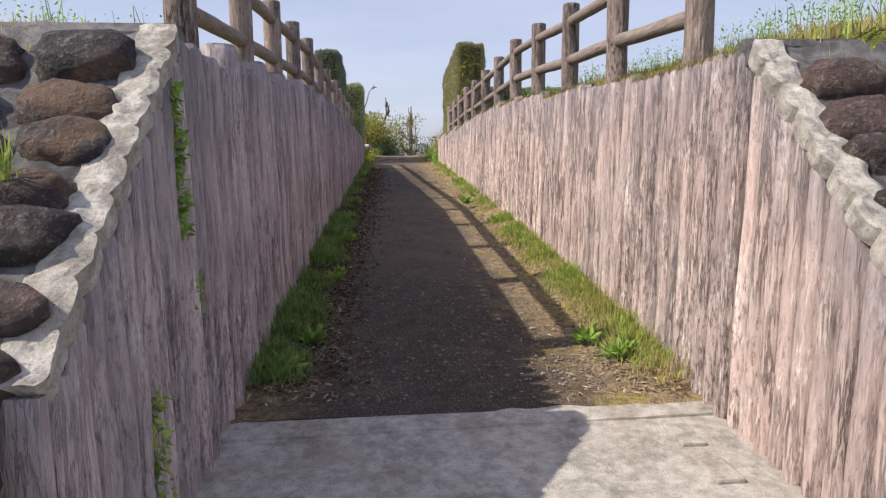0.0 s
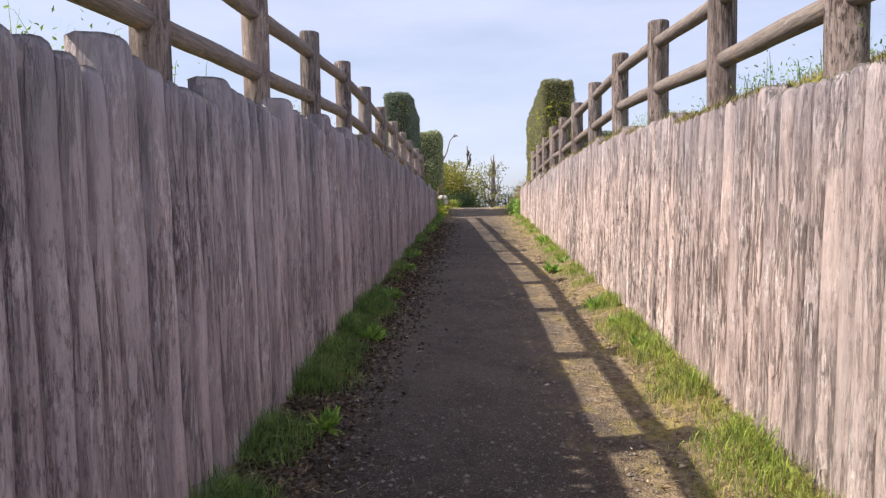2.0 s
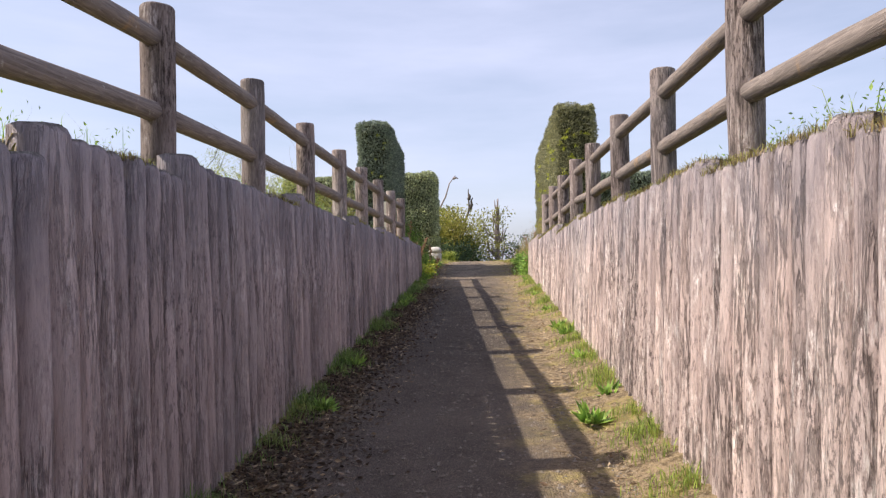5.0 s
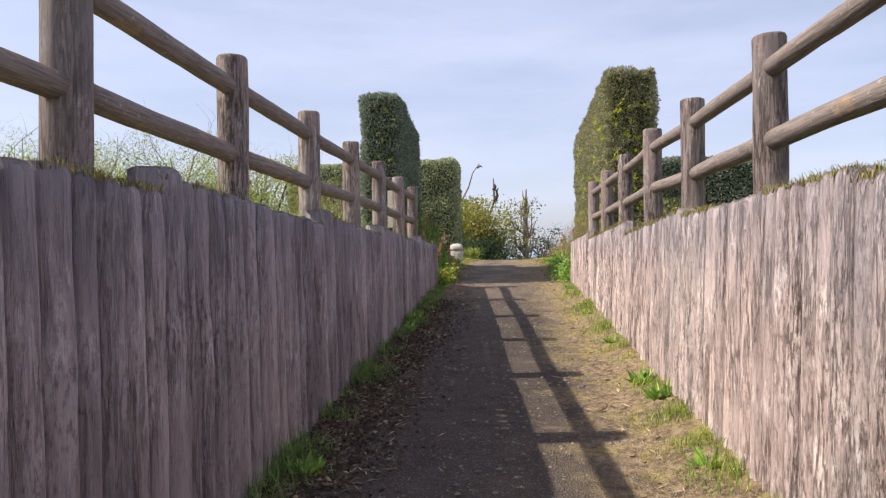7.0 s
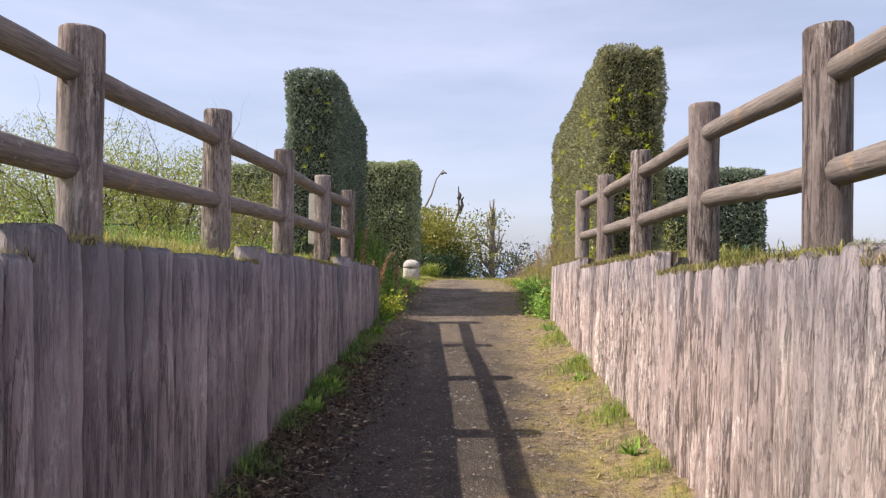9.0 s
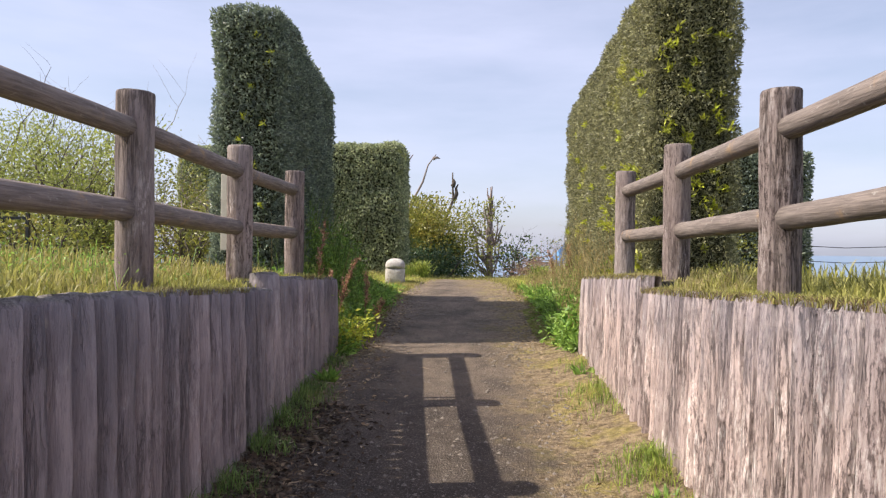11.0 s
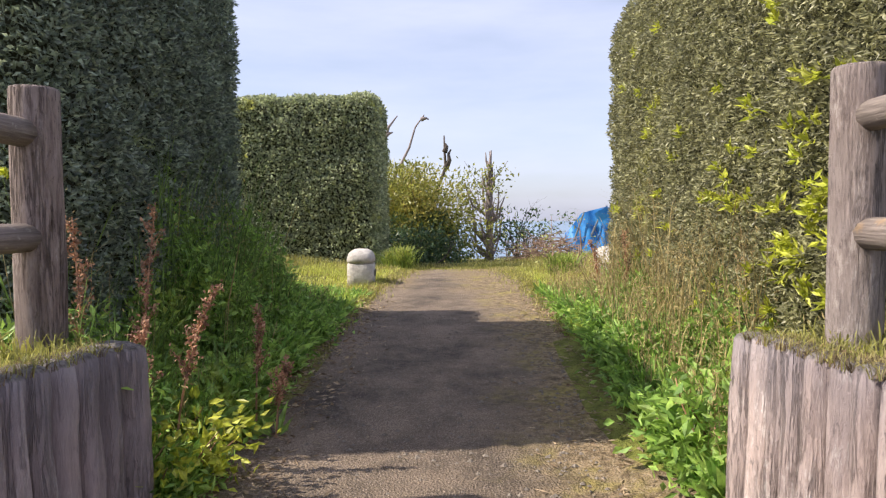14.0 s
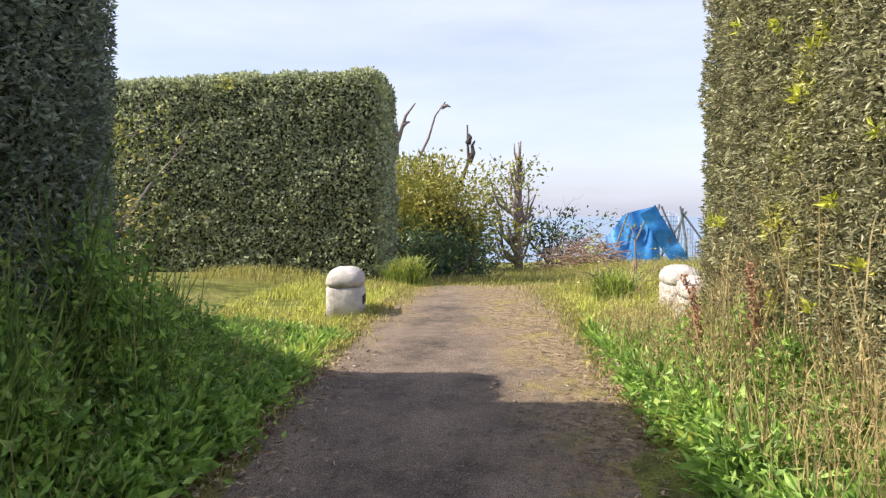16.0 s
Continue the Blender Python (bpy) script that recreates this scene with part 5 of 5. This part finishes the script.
def weed_bed(left, seed):
    """The rank growth between the path and a hedge."""
    nr = np.random.default_rng(seed)
    sgn = -1 if left else 1
    n = 7000
    y = nr.uniform(21.15, 26.6 if left else 27.0, n)
    edge = np.array([(-0.56 if left else 1.72) + 0.08 * noise.noise((b * 1.4, seed, 0)) for b in y])
    reach = np.where(y < 21.5, 0.7, 1.1) if left else np.full(n, 0.75)
    off = nr.random(n) ** 0.8 * reach
    x = edge + sgn * off
    tall = (0.24 if left else 0.18) + (1.1 if left else 0.75) * np.clip(off / 0.8, 0, 1) * np.array([0.75 + 0.5 * noise.noise((a * 1.7, b * 1.7, seed)) for a, b in zip(x, y)])
    tall *= np.clip(((26.3 if left else 26.9) - y) / 2.5, 0.12, 1) * np.clip(0.42 + (y - 21.3) * 0.7, 0.42, 1)
    tall *= np.array([0.92 + 1.0 * noise.noise((a * 2.6, b * 2.6, seed + 3)) for a, b in zip(x, y)])
    p = on_ground(x, y)
    few = nr.random(n) < (0.85 if left else 0.6)
    blades("tall_grass", p[few], tall[few] * 1.15, 0.008, VERGE, nr, 0.55, label="rank green grass between the path and the hedge", category="grass")
    some = nr.random(n) < 0.5
    q = np.repeat(p[some], 22, 0)
    hq = np.repeat(tall[some], 22)
    q = q + nr.normal(0, 1, q.shape) * np.array((0.08, 0.08, 0.0)) + np.stack((np.zeros(len(q)), np.zeros(len(q)), nr.random(len(q)) ** 0.8 * hq * 0.85), 1)
    w = 2 * np.pi * nr.random(len(q))
    ob = leaves("weed_leaves", q, np.stack((np.cos(w), np.sin(w), np.full(len(q), 0.75)), 1), 0.062, 0.026, WEED, None, nr, spread=0.95)
    tagged(ob, "dense broad green weed leaves beside the path", "weeds")
    big = nr.random(n) < np.clip(0.42 - 0.5 * off, 0.06, 0.4)
    q2 = np.repeat(p[big], 9, 0)
    w = 2 * np.pi * nr.random(len(q2))
    q2 = q2 + np.stack((0.03 * np.cos(w), 0.03 * np.sin(w), nr.random(len(q2)) * np.repeat(tall[big], 9) * 0.6), 1)
    ob = leaves("broad_leaves", q2, np.stack((np.cos(w), np.sin(w), np.full(len(q2), 0.5)), 1), 0.15, 0.055, WEED, None, nr, spread=0.5)
    tagged(ob, "larger broad weed leaves near the path edge", "weeds")
    dry = nr.random(n) < (0.05 if left else 0.34)
    d = p[dry]
    blades("dry_grass", d, np.clip(tall[dry] * (1.45 if left else 1.9), 0.3, 1.35), 0.006, DRY, nr, 0.5, label="straw-coloured dry grass stems among the weeds", category="grass")
    d = d[::2]
    tall_dry = tall[dry][::2]
    heads = np.repeat(d, 9, 0) + nr.normal(0, 1, (len(d) * 9, 3)) * np.array((0.025, 0.025, 0.08)) + np.stack((np.zeros(len(d) * 9), np.zeros(len(d) * 9), np.repeat(np.clip(tall_dry * (1.3 if left else 1.75), 0.3, 1.25), 9)), 1)
    ob = leaves("seed_heads", heads, np.tile((0, 0, 0.8), (len(heads), 1)), 0.03, 0.006, DRY, None, nr, spread=0.6)
    tagged(ob, "feathery dry seed heads", "grass")


weed_bed(True, 241)
weed_bed(False, 242)


def dock(x, y, h, lean, seed):
    """A dock stalk: a stem with rusty clustered seeds."""
    rng, nr = random.Random(seed), np.random.default_rng(seed)
    root = thing("dock_plant", "tall dock stalk with rusty red-brown seed clusters", "weed", (x, y, ground_z(x, y) - 0.03), "dock stalks")
    bm = bmesh.new()
    pts = [(lean[0] * u * u, lean[1] * u * u, h * u) for u in np.linspace(0, 1, 8)]
    tube(bm, pts, [0.007 * (1 - 0.6 * i / 7) for i in range(8)], 5)
    seeds = []
    for k in range(9):
        u = 0.5 + 0.055 * k
        base = Vector((lean[0] * u * u, lean[1] * u * u, h * u))
        w = rng.uniform(0, 6.3)
        ln = rng.uniform(0.05, 0.15) * (1.3 - u)
        tip = base + Vector((math.cos(w) * ln, math.sin(w) * ln, ln * 1.5))
        tube(bm, [base, tip], [0.003, 0.0015], 4)
        seeds += [base.lerp(tip, v) for v in np.linspace(0, 1, 14)] + [base + Vector((0, 0, 0.05 * v)) for v in np.linspace(0, 1, 8)]
    part("stem", bm, SEED, root)
    s = np.array(seeds)
    s = np.repeat(s, 2, 0) + nr.normal(0, 0.008, (len(s) * 2, 3))
    leaves("seed_head", s, np.tile((0, 0, 0.3), (len(s), 1)), 0.022, 0.014, SEED, root, nr, spread=1.0)
    w = 2 * np.pi * nr.random(10)
    way = np.stack((np.cos(w), np.sin(w), nr.uniform(0.2, 1.0, 10)), 1)
    leaves("leaf_rosette", way * 0.02 + np.array((0, 0, 0.05)), way, 0.15, 0.042, WEED, root, nr, spread=0.2)


for k, (x, y, h, lean) in enumerate(((-0.98, 21.75, 1.38, (0.1, 0.0)), (-1.18, 21.6, 1.30, (-0.06, 0.03)), (-0.72, 21.55, 0.92, (0.22, 0.0)), (-0.80, 21.28, 0.80, (0.10, -0.02)), (-0.50, 22.1, 0.72, (0.02, 0.05)),
                                    (-0.36, 22.0, 0.45, (0.06, 0.0)), (2.0, 24.6, 0.85, (-0.1, 0.1)))):
    dock(x, y, h, lean, 300 + k)


def wall_plants():
    """Moss and small plants rooted in the joints of the shaded wall."""
    nr = np.random.default_rng(251)
    for y, z0, z1, n in ((2.86, 1.2, 1.82, 170), (2.40, 0.05, 0.66, 360), (2.97, 0.82, 1.0, 70)):
        z = nr.uniform(z0, z1, n)
        p = np.stack((np.full(n, wall_x(True, y) + 0.022) + nr.uniform(-0.02, 0.015, n), y + nr.normal(0, 0.022, n), z), 1)
        ob = leaves("wall_plants", p, np.tile((0.6, -0.3, 0.3), (n, 1)), 0.05, 0.022, WEED, None, nr, spread=0.8)
        tagged(ob, "green moss and small plants rooted in a wall joint", "moss")
    p = []
    for x, y, z in ((-1.14, 2.22, 1.45), (-1.22, 2.24, 1.43)):
        p += [(x + nr.normal(0, 0.015), y - 0.12, z - 0.05) for _ in range(22)]
    blades("grass", np.array(p), 0.24, 0.006, GRASS, nr, 0.7, label="grass tuft rooted between boulders", category="grass")


wall_plants()


def litter():
    nr = np.random.default_rng(261)
    n = 5200
    y = nr.uniform(3.5, 26, n)
    edge = np.where(nr.random(n) < 0.5, np.abs(nr.normal(0, 0.22, n)), 2.55 - np.abs(nr.normal(0, 0.25, n)))
    x = np.array([foot_x(True, b) for b in y]) + 0.06 + np.clip(edge, 0, 2.45)
    p = np.array([(a, b, floor_z(b) + 0.03 + 0.045 * max(0, 1 - min(a - foot_x(True, b), foot_x(False, b) - a) / 0.4)) for a, b in zip(x, y)])
    way = nr.normal(0, 1, (n, 3)) * np.array((1, 1, 0.15))
    ob = leaves("dead_leaves", p, unit(way), 0.045, 0.02, LITTER, None, nr, spread=0.05)
    tagged(ob, "dry brown fallen leaves along the edges of the path", "leaves")
    n = 8000
    y = nr.uniform(3.5, 26, n)
    edge = np.where(nr.random(n) < 0.45, 0.08 + np.abs(nr.normal(0, 0.26, n)), 2.5 - np.abs(nr.normal(0, 0.3, n)))
    x = np.array([foot_x(True, b) for b in y]) + np.clip(edge, 0.03, 2.5)
    p = np.array([(a, b, floor_z(b) + 0.022 + 0.05 * max(0, 1 - min(a - foot_x(True, b), foot_x(False, b) - a) / 0.43)) for a, b in zip(x, y)])
    way = nr.normal(0, 1, (n, 3)) * np.array((1, 1, 0.12))
    ob = leaves("straw_litter", p, unit(way), 0.075, 0.008, LITTER, None, nr, spread=0.05)
    tagged(ob, "dry straw and twig litter along the wall feet", "litter")
    # loose chippings
    n = 14000
    y = 3.55 + nr.random(n) ** 1.15 * 22
    x = np.where(nr.random(n) < 0.55, np.where(nr.random(n) < 0.5, -0.72 + np.abs(nr.normal(0, 0.28, n)), 1.62 - np.abs(nr.normal(0, 0.3, n))), nr.uniform(-0.6, 1.5, n))
    s = 0.004 + 0.014 * nr.random(n) ** 2.2
    shape = np.array(((1, 0, 0), (0, 1, 0), (-1, 0, 0), (0, -1, 0), (0, 0, 0.8)))
    w = 2 * np.pi * nr.random(n)
    verts, faces = [], []
    for k in range(n):
        c, t = math.cos(w[k]), math.sin(w[k])
        z = floor_z(y[k]) + 0.012 + 0.05 * max(0, 1 - min(x[k] - foot_x(True, y[k]), foot_x(False, y[k]) - x[k]) / 0.43) * (y[k] < 21)
        for a, b, h in shape:
            verts.append((x[k] + s[k] * (a * c - b * t) * 1.2, y[k] + s[k] * (a * t + b * c), z + s[k] * h))
        i = 5 * k
        faces += [(i, i + 1, i + 4), (i + 1, i + 2, i + 4), (i + 2, i + 3, i + 4), (i + 3, i, i + 4)]
    tagged(raw("gravel", verts, faces, GRAVEL), "loose grey chippings on the path", "gravel", kind="stuff")


def path_fringe():
    """Moss and thin grass creeping over the edges of the upper path."""
    nr = np.random.default_rng(271)
    n = 9000
    y = nr.uniform(23.5, 31.6, n)
    left = nr.random(n) < 0.5
    wide = np.clip((y - 22) / 8, 0.15, 1)
    x = np.where(left, -0.56 + np.abs(nr.normal(0, 0.22, n)) * wide, 1.74 - np.abs(nr.normal(0, 0.26, n)) * wide)
    end = nr.random(n) < 0.12
    y = np.where(end, nr.normal(31.2, 0.4, n), y)
    x = np.where(end, nr.uniform(-0.6, 1.8, n), x)
    p = np.array([(a, b, floor_z(b) + 0.004) for a, b in zip(x, y)])
    blades("grass", p, 0.06, 0.009, TURF_BLADE, nr, 0.9, label="thin yellow-green grass creeping over the path edges", category="grass")


path_fringe()
litter()


def leaf_mould():
    """Dark crumbled litter gathered along the foot of one wall."""
    nr = np.random.default_rng(411)
    y = nr.uniform(3.8, 19.6, 17000)
    x = np.array([foot_x(True, b) for b in y]) + 0.05 + np.abs(nr.normal(0, 0.26, len(y)))
    p = np.array([(a, b, floor_z(b) + 0.024 + 0.05 * max(0, 1 - (a - foot_x(True, b)) / 0.43)) for a, b in zip(x, y)])
    w = 2 * np.pi * nr.random(len(y))
    ob = leaves("leaf_mould", p, np.stack((np.cos(w), np.sin(w), np.full(len(y), 0.12)), 1), 0.04, 0.02, MOULD, None, nr, spread=0.25)
    tagged(ob, "dark crumbled leaf litter along the foot of the wall", "leaf litter", kind="stuff")


leaf_mould()
for k, (x, y, h, lean) in enumerate(((2.18, 24.3, 0.95, (-0.05, 0.1)),)):
    dock(x, y, h, lean, 340 + k)
